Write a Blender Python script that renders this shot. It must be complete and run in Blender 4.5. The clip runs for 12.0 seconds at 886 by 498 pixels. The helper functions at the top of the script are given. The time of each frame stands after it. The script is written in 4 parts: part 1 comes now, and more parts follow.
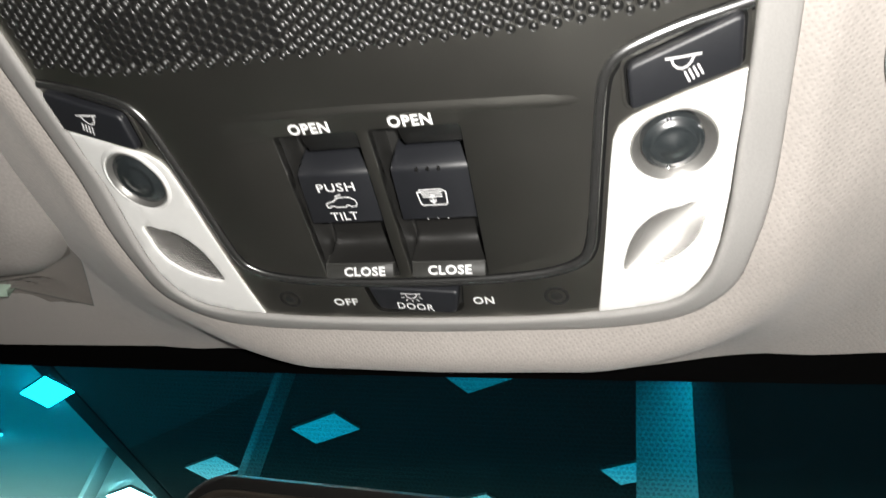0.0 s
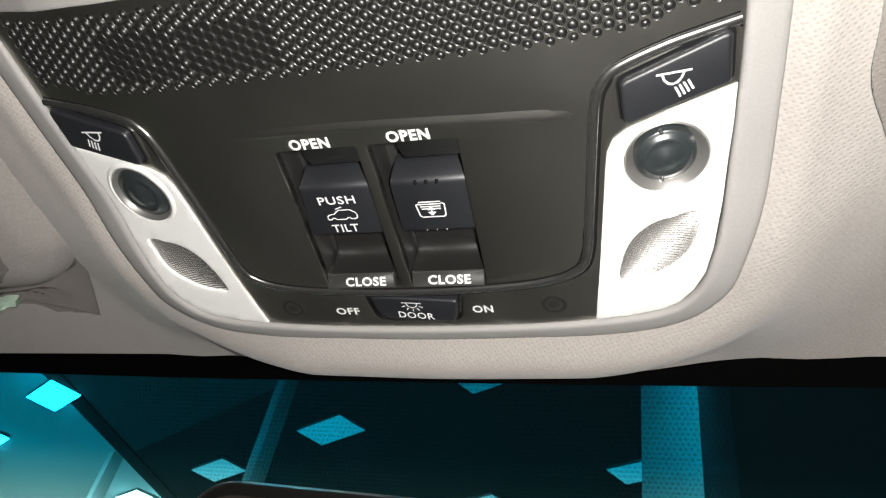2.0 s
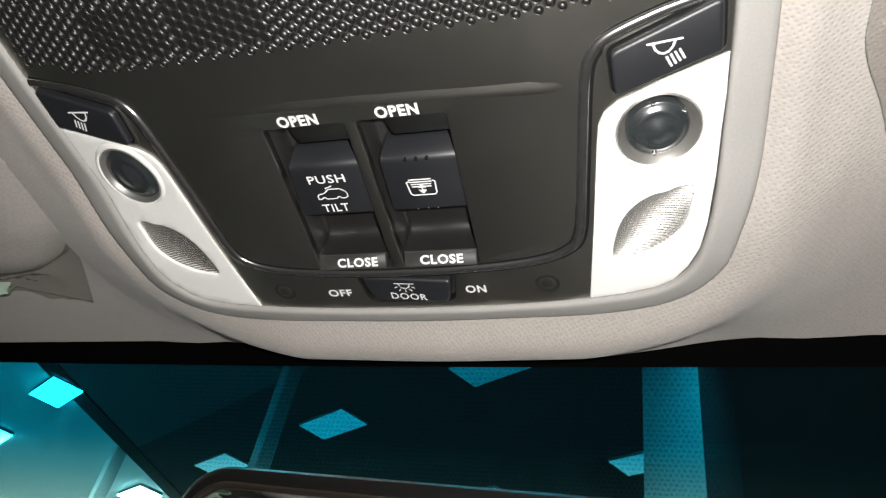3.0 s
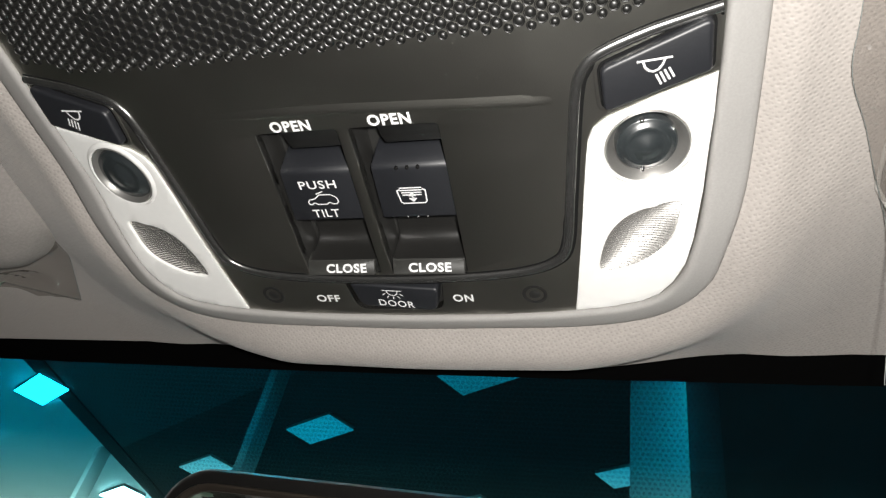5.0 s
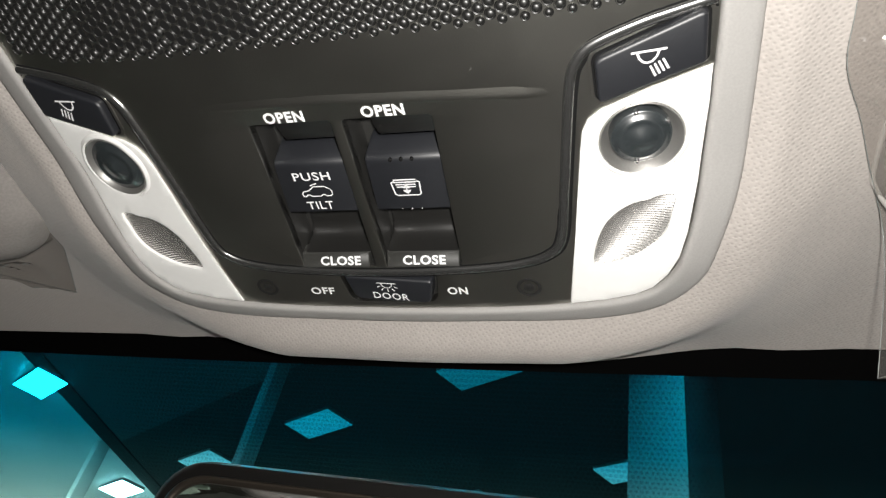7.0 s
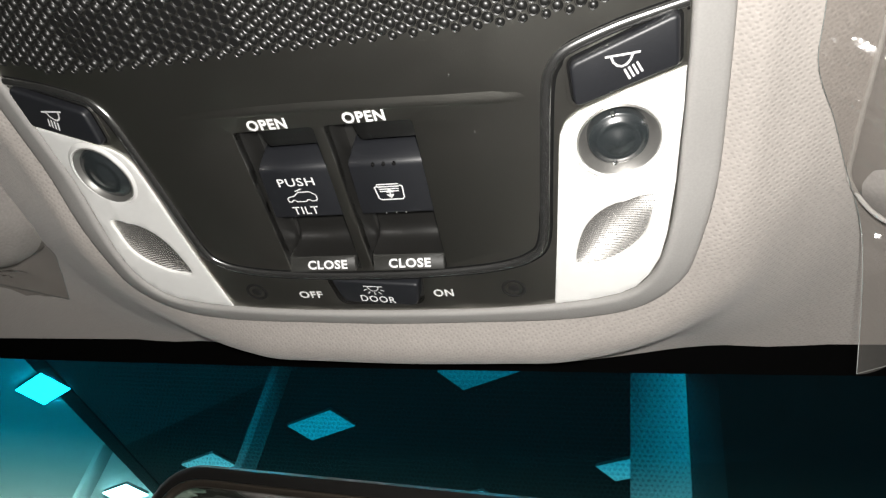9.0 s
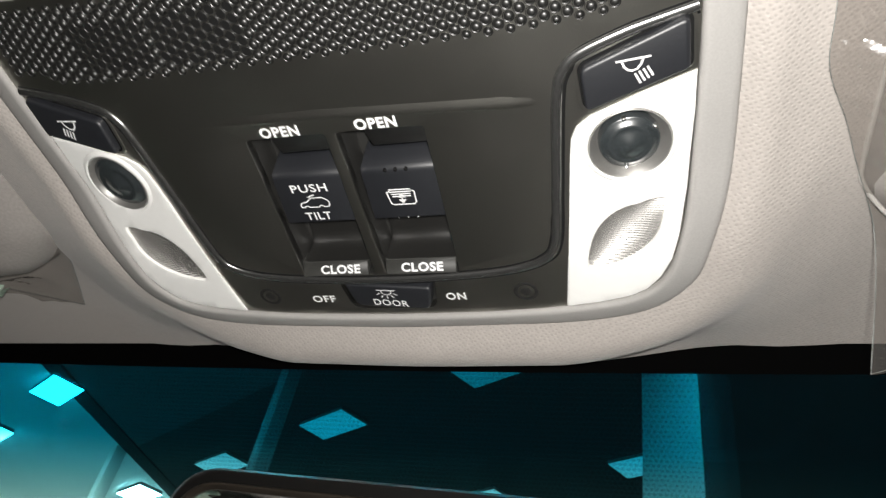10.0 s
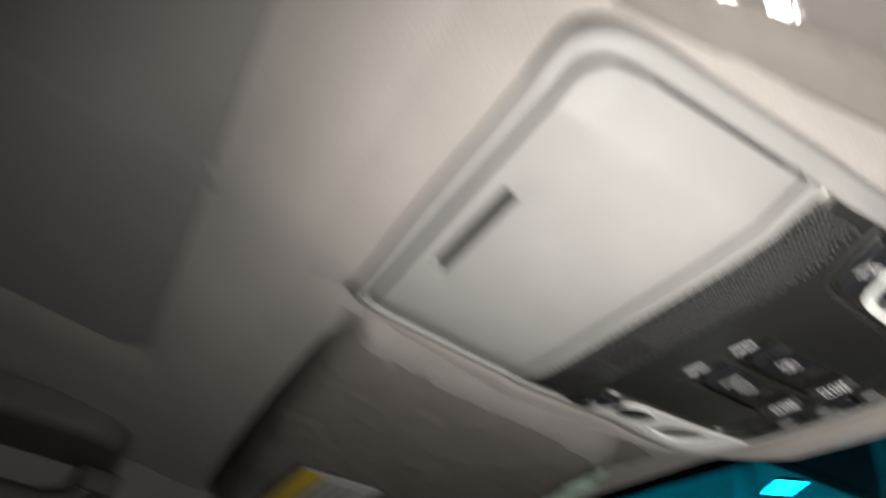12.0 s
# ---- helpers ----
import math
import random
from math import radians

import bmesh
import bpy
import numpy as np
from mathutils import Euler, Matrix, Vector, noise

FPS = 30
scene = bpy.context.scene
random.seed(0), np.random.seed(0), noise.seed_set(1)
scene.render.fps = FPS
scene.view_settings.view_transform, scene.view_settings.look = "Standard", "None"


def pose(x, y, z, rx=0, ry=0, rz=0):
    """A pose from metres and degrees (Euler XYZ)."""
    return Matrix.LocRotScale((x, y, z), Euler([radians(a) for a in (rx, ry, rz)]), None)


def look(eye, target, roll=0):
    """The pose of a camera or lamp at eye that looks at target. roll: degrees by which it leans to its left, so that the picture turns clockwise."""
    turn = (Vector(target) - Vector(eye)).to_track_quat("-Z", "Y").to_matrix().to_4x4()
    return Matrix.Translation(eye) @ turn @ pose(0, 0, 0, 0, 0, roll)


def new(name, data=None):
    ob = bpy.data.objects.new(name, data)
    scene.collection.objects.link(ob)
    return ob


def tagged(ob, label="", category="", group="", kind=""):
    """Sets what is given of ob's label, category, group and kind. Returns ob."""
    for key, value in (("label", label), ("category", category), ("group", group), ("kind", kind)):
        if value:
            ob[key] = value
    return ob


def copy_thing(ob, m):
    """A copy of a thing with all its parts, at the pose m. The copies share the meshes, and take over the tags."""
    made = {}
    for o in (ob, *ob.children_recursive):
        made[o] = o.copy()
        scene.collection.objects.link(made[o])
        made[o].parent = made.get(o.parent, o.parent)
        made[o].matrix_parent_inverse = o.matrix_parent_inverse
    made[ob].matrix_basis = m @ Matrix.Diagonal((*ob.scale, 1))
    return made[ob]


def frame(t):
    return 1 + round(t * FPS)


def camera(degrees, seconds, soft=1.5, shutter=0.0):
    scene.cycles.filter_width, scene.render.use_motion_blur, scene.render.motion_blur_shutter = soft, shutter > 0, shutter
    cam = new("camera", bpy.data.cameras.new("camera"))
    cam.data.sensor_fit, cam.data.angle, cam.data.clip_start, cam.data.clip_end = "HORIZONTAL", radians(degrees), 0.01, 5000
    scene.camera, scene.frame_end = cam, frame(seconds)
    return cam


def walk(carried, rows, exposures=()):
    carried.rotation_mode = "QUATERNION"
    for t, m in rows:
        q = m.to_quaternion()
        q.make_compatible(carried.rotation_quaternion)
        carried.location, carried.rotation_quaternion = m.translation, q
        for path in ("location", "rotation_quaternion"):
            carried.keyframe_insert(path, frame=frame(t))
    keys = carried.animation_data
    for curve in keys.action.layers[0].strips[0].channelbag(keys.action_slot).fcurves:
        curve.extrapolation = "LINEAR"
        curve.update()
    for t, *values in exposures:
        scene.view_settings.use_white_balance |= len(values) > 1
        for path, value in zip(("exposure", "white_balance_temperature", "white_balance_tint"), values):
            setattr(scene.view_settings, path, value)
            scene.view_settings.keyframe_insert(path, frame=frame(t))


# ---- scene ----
cam = camera(62.57, 12.0, soft=1.25, shutter=1.0)
CAMROWS = [
    (0.0, 0.0710, -0.1176, 1.3644, 131.27, -9.77, 13.47),
    (0.5, 0.0704, -0.1232, 1.3650, 131.44, -9.78, 13.94),
    (1.0, 0.0727, -0.1223, 1.3650, 131.32, -9.46, 13.97),
    (1.5, 0.0732, -0.1209, 1.3641, 131.08, -9.50, 13.89),
    (2.0, 0.0735, -0.1220, 1.3642, 131.20, -9.59, 14.04),
    (2.5, 0.0733, -0.1185, 1.3627, 130.88, -9.64, 13.96),
    (3.0, 0.0752, -0.1169, 1.3628, 130.69, -9.28, 14.42),
    (3.5, 0.0769, -0.1168, 1.3633, 131.47, -9.76, 13.73),
    (5.5, 0.0766, -0.1185, 1.3622, 131.54, -10.12, 12.85),
    (6.0, 0.0775, -0.1190, 1.3625, 131.55, -10.00, 12.89),
    (6.5, 0.0769, -0.1176, 1.3615, 131.27, -10.03, 12.99),
    (7.0, 0.0779, -0.1166, 1.3623, 131.21, -10.25, 12.70),
    (9.0, 0.0830, -0.1178, 1.3623, 131.07, -9.64, 13.31),
    (9.5, 0.0826, -0.1195, 1.3622, 131.18, -9.79, 13.60),
    (10.0, 0.0826, -0.1199, 1.3626, 130.78, -9.68, 14.26),
    (10.5, 0.0859, -0.1276, 1.3643, 130.36, -9.53, 18.12),
    (10.8, 0.0966, -0.1344, 1.3614, 129.05, -9.25, 22.68),
    (11.0, 0.1035, -0.1429, 1.3587, 127.71, -8.60, 27.43),
    (11.2, 0.1156, -0.1551, 1.3555, 125.75, -8.39, 32.55),
    (11.4, 0.1325, -0.1750, 1.3534, 123.94, -8.31, 40.19),
    (11.5, 0.1450, -0.1873, 1.3528, 122.25, -8.79, 46.36),
    (11.6, 0.1547, -0.1962, 1.3517, 121.33, -8.73, 50.14),
    (11.7, 0.1670, -0.2059, 1.3525, 120.68, -7.11, 54.29),
    (11.8, 0.1782, -0.2112, 1.3539, 120.53, -6.39, 57.46),
    (11.9, 0.1944, -0.2222, 1.3557, 122.53, -5.98, 60.98),
    (12.0, 0.2089, -0.2327, 1.3601, 123.26, -5.91, 63.81),
]
walk(cam, [(t, pose(x, y, z, rx, ry, rz)) for t, x, y, z, rx, ry, rz in CAMROWS], [(0, 0.07), (2.3, 0.07), (2.8, -0.06), (5.5, -0.14), (10.2, -0.14), (11.3, -0.15), (11.7, -0.45), (12.0, -0.85)])

# the overhead console stands 1.5 m over the floor and slopes 5 degrees down to the front
CAR = pose(0, 0, 1.5, -5, 0, 0)

# ---- world and lights ----
world = bpy.data.worlds.new("world")
scene.world = world
world.use_nodes = True
world.node_tree.nodes["Background"].inputs[0].default_value = (0.02, 0.025, 0.03, 1)
world.node_tree.nodes["Background"].inputs[1].default_value = 0.3


def lamp(name, kind, place, aim, power, size, colour):
    data = bpy.data.lights.new(name, kind)
    data.energy, data.color = power, colour
    if kind == "AREA":
        data.shape, data.size = "DISK", size
    elif kind == "SPOT":
        data.shadow_soft_size, data.spot_size, data.spot_blend = size, radians(172), 0.4
    ob = new(name, data)
    ob.matrix_world = CAR @ look(place, aim)
    return ob


# the lit torch of the hand-held phone
lamp("torch_light", "SPOT", (0.088, -0.117, -0.148), (-0.02, 0.0, 0.0), 3.3, 0.004, (1.0, 0.97, 0.925))


# ---- materials ----
def material(name, colour, rough=0.5, metal=0.0, spec=0.5, coat=0.0, grain=0.0, grain_size=0.002, blotch=0.0, blotch_size=0.03,
             bump=0.0, bump_size=0.0006, rough_var=0.0, stretch=(1, 1, 1), ior=1.5):
    m = bpy.data.materials.new(name)
    m.use_nodes = True
    nt = m.node_tree
    b = nt.nodes["Principled BSDF"]
    b.inputs["Base Color"].default_value = (*colour, 1)
    b.inputs["Roughness"].default_value = rough
    b.inputs["Metallic"].default_value = metal
    b.inputs["Specular IOR Level"].default_value = spec
    b.inputs["Coat Weight"].default_value = coat
    b.inputs["IOR"].default_value = ior
    tc = nt.nodes.new("ShaderNodeTexCoord")
    mp = nt.nodes.new("ShaderNodeMapping")
    mp.inputs["Scale"].default_value = stretch
    nt.links.new(tc.outputs["Object"], mp.inputs[0])

    def noise_tex(size, detail=3):
        n = nt.nodes.new("ShaderNodeTexNoise")
        n.inputs["Scale"].default_value = 1 / size
        n.inputs["Detail"].default_value = detail
        nt.links.new(mp.outputs[0], n.inputs["Vector"])
        return n.outputs["Fac"]

    def spread(fac, amount):
        r = nt.nodes.new("ShaderNodeMapRange")
        r.inputs["From Min"].default_value, r.inputs["From Max"].default_value = 0.3, 0.7
        r.inputs["To Min"].default_value, r.inputs["To Max"].default_value = 1 - amount, 1 + amount
        nt.links.new(fac, r.inputs[0])
        return r.outputs[0]

    if grain or blotch:
        g, l = spread(noise_tex(grain_size), grain), spread(noise_tex(blotch_size), blotch)
        mul = nt.nodes.new("ShaderNodeMath")
        mul.operation = "MULTIPLY"
        nt.links.new(g, mul.inputs[0]), nt.links.new(l, mul.inputs[1])
        vm = nt.nodes.new("ShaderNodeVectorMath")
        vm.operation = "SCALE"
        vm.inputs[0].default_value = colour
        nt.links.new(mul.outputs[0], vm.inputs["Scale"])
        nt.links.new(vm.outputs[0], b.inputs["Base Color"])
    if rough_var:
        s = spread(noise_tex(blotch_size * 0.5), rough_var)
        mul = nt.nodes.new("ShaderNodeMath")
        mul.operation = "MULTIPLY"
        mul.inputs[1].default_value = rough
        nt.links.new(s, mul.inputs[0])
        nt.links.new(mul.outputs[0], b.inputs["Roughness"])
    if bump:
        bp = nt.nodes.new("ShaderNodeBump")
        bp.inputs["Strength"].default_value = 1.0
        bp.inputs["Distance"].default_value = bump
        nt.links.new(noise_tex(bump_size, 2), bp.inputs["Height"])
        nt.links.new(bp.outputs[0], b.inputs["Normal"])
    return m


def fabric_material(name, colour):
    """Knitted headliner cloth: rows of small stitches with fuzz."""
    m = material(name, colour, 0.9, spec=0.2, grain=0.06, grain_size=0.0012, blotch=0.05, blotch_size=0.05)
    nt = m.node_tree
    b = nt.nodes["Principled BSDF"]
    b.inputs["Sheen Weight"].default_value = 0.25
    tc = nt.nodes.new("ShaderNodeTexCoord")
    mp = nt.nodes.new("ShaderNodeMapping")
    mp.inputs["Scale"].default_value = (700, 800, 200)
    mp.inputs["Rotation"].default_value = (0, 0, 0.5)
    nt.links.new(tc.outputs["Object"], mp.inputs[0])
    v = nt.nodes.new("ShaderNodeTexVoronoi")
    v.inputs["Scale"].default_value = 1.0
    v.voronoi_dimensions = "2D"
    v.inputs["Randomness"].default_value = 0.35
    nt.links.new(mp.outputs[0], v.inputs["Vector"])
    n = nt.nodes.new("ShaderNodeTexNoise")
    n.inputs["Scale"].default_value = 1800
    nt.links.new(tc.outputs["Object"], n.inputs["Vector"])
    add = nt.nodes.new("ShaderNodeMath")
    add.operation = "MULTIPLY_ADD"
    add.inputs[1].default_value = 0.25
    nt.links.new(n.outputs["Fac"], add.inputs[0])
    pit = nt.nodes.new("ShaderNodeMapRange")
    pit.inputs["From Min"].default_value, pit.inputs["From Max"].default_value = 0.05, 0.42
    nt.links.new(v.outputs["Distance"], pit.inputs[0])
    nt.links.new(pit.outputs[0], add.inputs[2])
    # the colour is darker in the holes between the stitches
    hole = nt.nodes.new("ShaderNodeMapRange")
    hole.inputs["From Min"].default_value, hole.inputs["From Max"].default_value = 0.03, 0.27
    hole.inputs["To Min"].default_value, hole.inputs["To Max"].default_value = 0.84, 1.0
    nt.links.new(v.outputs["Distance"], hole.inputs[0])
    dark = nt.nodes.new("ShaderNodeVectorMath")
    dark.operation = "SCALE"
    nt.links.new(b.inputs["Base Color"].links[0].from_socket, dark.inputs[0])
    nt.links.new(hole.outputs[0], dark.inputs["Scale"])
    nt.links.new(dark.outputs[0], b.inputs["Base Color"])
    bp = nt.nodes.new("ShaderNodeBump")
    bp.inputs["Strength"].default_value = 0.8
    bp.inputs["Distance"].default_value = 0.00013
    nt.links.new(add.outputs[0], bp.inputs["Height"])
    nt.links.new(bp.outputs[0], b.inputs["Normal"])
    return m


def clear_material(name, tint, gloss=0.04, rough=0.03, bump=0.0, bump_size=0.02, shade=(), graze=0.9, haze=0.0, milk=(0.73, 0.80, 0.75)):
    """Thin clear sheet: tinted see-through with a reflecting surface."""
    m = bpy.data.materials.new(name)
    m.use_nodes = True
    nt = m.node_tree
    nt.nodes.remove(nt.nodes["Principled BSDF"])
    tr = nt.nodes.new("ShaderNodeBsdfTransparent")
    tr.inputs[0].default_value = (*tint, 1)
    gl = nt.nodes.new("ShaderNodeBsdfGlossy")
    gl.inputs["Roughness"].default_value = rough
    mix = nt.nodes.new("ShaderNodeMixShader")
    lw = nt.nodes.new("ShaderNodeLayerWeight")
    lw.inputs[0].default_value = 0.5
    power = nt.nodes.new("ShaderNodeMath")
    power.operation, power.inputs[1].default_value = "POWER", 5.0
    nt.links.new(lw.outputs["Facing"], power.inputs[0])
    fr = nt.nodes.new("ShaderNodeMapRange")
    fr.inputs["To Min"].default_value, fr.inputs["To Max"].default_value = gloss, graze
    nt.links.new(power.outputs[0], fr.inputs[0])
    if bump:
        n = nt.nodes.new("ShaderNodeTexNoise")
        n.inputs["Scale"].default_value = 1 / bump_size
        n.inputs["Detail"].default_value = 3
        tc = nt.nodes.new("ShaderNodeTexCoord")
        nt.links.new(tc.outputs["Object"], n.inputs["Vector"])
        bp = nt.nodes.new("ShaderNodeBump")
        bp.inputs["Distance"].default_value = bump
        nt.links.new(n.outputs["Fac"], bp.inputs["Height"])
        nt.links.new(bp.outputs[0], gl.inputs["Normal"])
        nt.links.new(bp.outputs[0], lw.inputs["Normal"])
    nt.links.new(fr.outputs[0], mix.inputs[0])
    nt.links.new(tr.outputs[0], mix.inputs[1])
    nt.links.new(gl.outputs[0], mix.inputs[2])
    if haze:
        # slightly milky plastic
        df = nt.nodes.new("ShaderNodeBsdfDiffuse")
        df.inputs[0].default_value = (*milk, 1)
        cloud = nt.nodes.new("ShaderNodeMixShader")
        cloud.inputs[0].default_value = haze
        nt.links.new(tr.outputs[0], cloud.inputs[1])
        nt.links.new(df.outputs[0], cloud.inputs[2])
        nt.links.new(cloud.outputs[0], mix.inputs[1])
    if shade:
        # tint band: from one colour at y = start to another at y = stop
        (start, first), (stop, last) = shade
        tc = nt.nodes.new("ShaderNodeTexCoord")
        sep = nt.nodes.new("ShaderNodeSeparateXYZ")
        nt.links.new(tc.outputs["Object"], sep.inputs[0])
        r = nt.nodes.new("ShaderNodeMapRange")
        r.inputs["From Min"].default_value, r.inputs["From Max"].default_value = start, stop
        nt.links.new(sep.outputs["Y"], r.inputs[0])
        cm = nt.nodes.new("ShaderNodeMix")
        cm.data_type = "RGBA"
        cm.inputs["A"].default_value, cm.inputs["B"].default_value = (*first, 1), (*last, 1)
        nt.links.new(r.outputs[0], cm.inputs["Factor"])
        nt.links.new(cm.outputs["Result"], tr.inputs[0])
    nt.links.new(mix.outputs[0], nt.nodes["Material Output"].inputs[0])
    return m


def glow_material(name, colour, strength):
    m = material(name, (0.8, 0.8, 0.8))
    b = m.node_tree.nodes["Principled BSDF"]
    b.inputs["Emission Color"].default_value = (*colour, 1)
    b.inputs["Emission Strength"].default_value = strength
    return m


FABRIC = fabric_material("headliner_cloth", (0.455, 0.418, 0.390))
GREY = material("light_grey_plastic", (0.38, 0.368, 0.355), 0.52, spec=0.35, grain=0.04, grain_size=0.0006, blotch=0.03, bump=0.00004, bump_size=0.0005, rough_var=0.1)
BLACK = material("black_grained_plastic", (0.0058, 0.0056, 0.0049), 0.345, spec=1.0, ior=2.8, grain=0.12, grain_size=0.0008, blotch=0.05, bump=0.00004, bump_size=0.0004, rough_var=0.03)
GLOSS = material("black_satin_plastic", (0.014, 0.014, 0.014), 0.22, grain=0.1, bump=0.00002, bump_size=0.0004)
BLUE = material("blue_black_button_plastic", (0.0115, 0.0126, 0.0165), 0.48, spec=0.8, ior=1.6, grain=0.1, grain_size=0.0008, bump=0.00003, bump_size=0.0004)
BLACK.node_tree.nodes["Principled BSDF"].inputs["Specular Tint"].default_value = (1.0, 0.98, 0.90, 1)
DOME = material("black_dome_plastic", (0.0080, 0.0079, 0.0073), 0.43, spec=0.9, ior=1.58, grain=0.1, grain_size=0.0008)
BEAD = material("polished_black_bead", (0.035, 0.035, 0.034), 0.25, spec=1.0, ior=2.4, grain=0.05)
SCOOP = material("black_scoop_plastic", (0.017, 0.0165, 0.0155), 0.40, spec=0.8, ior=1.5, grain=0.1, grain_size=0.0008, bump=0.00002, bump_size=0.0004)
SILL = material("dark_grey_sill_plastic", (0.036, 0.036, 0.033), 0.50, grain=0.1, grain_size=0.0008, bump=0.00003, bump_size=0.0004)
PIT = material("black_recess_plastic", (0.010, 0.010, 0.010), 0.8, spec=0.1, grain=0.1)
WALL = material("black_recess_wall_plastic", (0.018, 0.0176, 0.016), 0.45, spec=1.0, ior=1.7, grain=0.1)
WHITE = material("white_translucent_lens_plastic", (0.95, 0.945, 0.92), 0.35, grain=0.01, blotch=0.02)
PRINT = material("white_print", (0.95, 0.95, 0.95), 0.6, grain=0.05, grain_size=0.0005)
SPECK = material("pale_dust", (0.45, 0.44, 0.42), 0.8, grain=0.1)
CHROME = material("satin_metal_ring", (0.50, 0.49, 0.47), 0.38, 0.8, grain=0.05, grain_size=0.0004)
DARKLENS = material("smoked_dome_lens", (0.032, 0.039, 0.042), 0.27, spec=1.0, ior=2.0, coat=0.4, grain=0.02)
GLINT = material("shiny_rim_glint", (0.9, 0.9, 0.9), 0.20, 1.0, grain=0.02)
CLEARLENS = material("ribbed_clear_lens", (0.84, 0.82, 0.79), 0.27, 0.88, coat=0.3, grain=0.06, grain_size=0.0015)
VISOR = material("sun_visor_vinyl", (0.315, 0.293, 0.276), 0.75, grain=0.08, grain_size=0.001, blotch=0.05, bump=0.0001, bump_size=0.0009)
FILM = clear_material("clear_wrapping_film", (0.56, 0.54, 0.52), 0.07, 0.10, 0.0006, 0.010, graze=0.4, haze=0.055, milk=(0.78, 0.75, 0.70))
GLASS = clear_material("teal_windshield_glass", (0.06, 0.62, 0.72), 0.02, 0.01, haze=0.002, shade=((0.150, (0.03, 0.52, 0.66)), (0.196, (0.72, 1.0, 0.98))))
CLEARGLASS = clear_material("green_tinted_side_glass", (0.165, 0.188, 0.168), 0.04, 0.01)
DOTS = clear_material("thin_ceramic_dots", (0.84, 0.85, 0.86), 0.0, 0.6, graze=0.05)
FRIT = material("black_ceramic_border", (0.0016, 0.0016, 0.0016), 0.8, spec=0.03, grain=0.1)
RIM = material("glossy_black_rim", (0.011, 0.0105, 0.010), 0.42, spec=0.25, grain=0.05)
BRONZE = material("dark_bronze_rim", (0.16, 0.135, 0.11), 0.28, 0.85, grain=0.06, grain_size=0.0006)
MIRROR = material("mirror_silver", (0.85, 0.86, 0.85), 0.02, 1.0, grain=0.01)
LABEL = material("white_paper_label", (0.60, 0.60, 0.57), 0.6, grain=0.04)
YELLOW = material("yellow_warning_print", (0.75, 0.52, 0.04), 0.6, grain=0.05)
SHADE = fabric_material("sunshade_cloth", (0.22, 0.21, 0.20))
HANDLE = material("grey_handle_plastic", (0.15, 0.142, 0.132), 0.6, grain=0.08, blotch=0.05, bump=0.0001)
CABIN = material("dark_cabin_trim", (0.035, 0.034, 0.032), 0.7, grain=0.1, blotch=0.1, bump=0.0001)
HALLCEIL = material("hall_ceiling_paint", (0.88, 0.88, 0.87), 0.9, grain=0.03, grain_size=0.05, blotch=0.06, blotch_size=1.0)
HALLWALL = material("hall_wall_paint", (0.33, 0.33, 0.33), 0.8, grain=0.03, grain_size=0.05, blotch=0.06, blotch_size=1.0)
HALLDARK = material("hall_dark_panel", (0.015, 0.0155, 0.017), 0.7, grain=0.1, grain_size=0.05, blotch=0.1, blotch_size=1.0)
HALLGREY = material("hall_grey_panel", (0.075, 0.078, 0.081), 0.8, grain=0.05, grain_size=0.05, blotch=0.06, blotch_size=1.0)
HALLPOST = material("hall_post_paint", (0.15, 0.15, 0.15), 0.8, grain=0.05, grain_size=0.05, blotch=0.06, blotch_size=1.0)
HALLFLOOR = material("hall_floor_tile", (0.40, 0.39, 0.38), 0.3, grain=0.05, grain_size=0.1, blotch=0.08, blotch_size=1.0)
PANELGLOW = glow_material("ceiling_panel_glow", (1.0, 0.97, 0.92), 40.0)
DIMGLOW = glow_material("dimmed_panel_glow", (1.0, 0.97, 0.92), 0.65)
FAINTGLOW = glow_material("faint_panel_glow", (1.0, 0.97, 0.92), 0.22)
TAUT = material("taut_film_painted_glint", (0.50, 0.48, 0.455), 0.3, spec=0.7, grain=0.05)
SEAM = material("film_seam_plastic", (0.25, 0.27, 0.26), 0.2, spec=0.8, grain=0.1)
HEM = clear_material("folded_film_hem", (0.80, 0.86, 0.81), 0.16, 0.16, 0.0012, 0.006, graze=0.6, haze=0.74, milk=(0.68, 0.88, 0.72))
PRINTGREY = material("grey_print", (0.25, 0.25, 0.25), 0.7, grain=0.1)


# ---- geometry helpers ----
def link(name, bm, mat, parent=None, label="", smooth=42):
    bmesh.ops.recalc_face_normals(bm, faces=bm.faces[:])
    me = bpy.data.meshes.new(name)
    bm.to_mesh(me)
    bm.free()
    me.materials.append(mat)
    if smooth:
        me.polygons.foreach_set("use_smooth", [True] * len(me.polygons))
        me.set_sharp_from_angle(angle=radians(smooth))
    ob = new(name, me)
    if parent:
        ob.parent = parent
    if label:
        ob["label"] = label
    return ob


def part(name, bm, mat, parent, label="", smooth=42):
    return link(name, bm, mat, parent, label, smooth)


def thing(name, label, category, group="", kind="", place=CAR):
    ob = new(name)
    ob.empty_display_size = 0.02
    ob.matrix_world = place
    return tagged(ob, label, category, group, kind)


def solid(name, bm, mat, label, category, group="", kind="", place=CAR, smooth=42):
    ob = link(name, bm, mat, None, "", smooth)
    ob.matrix_world = place
    return tagged(ob, label, category, group, kind)


def mm(points):
    return [(x / 1000, y / 1000) for x, y in points]


def mirrored(points):
    return [(-x, y) for x, y in reversed(points)]


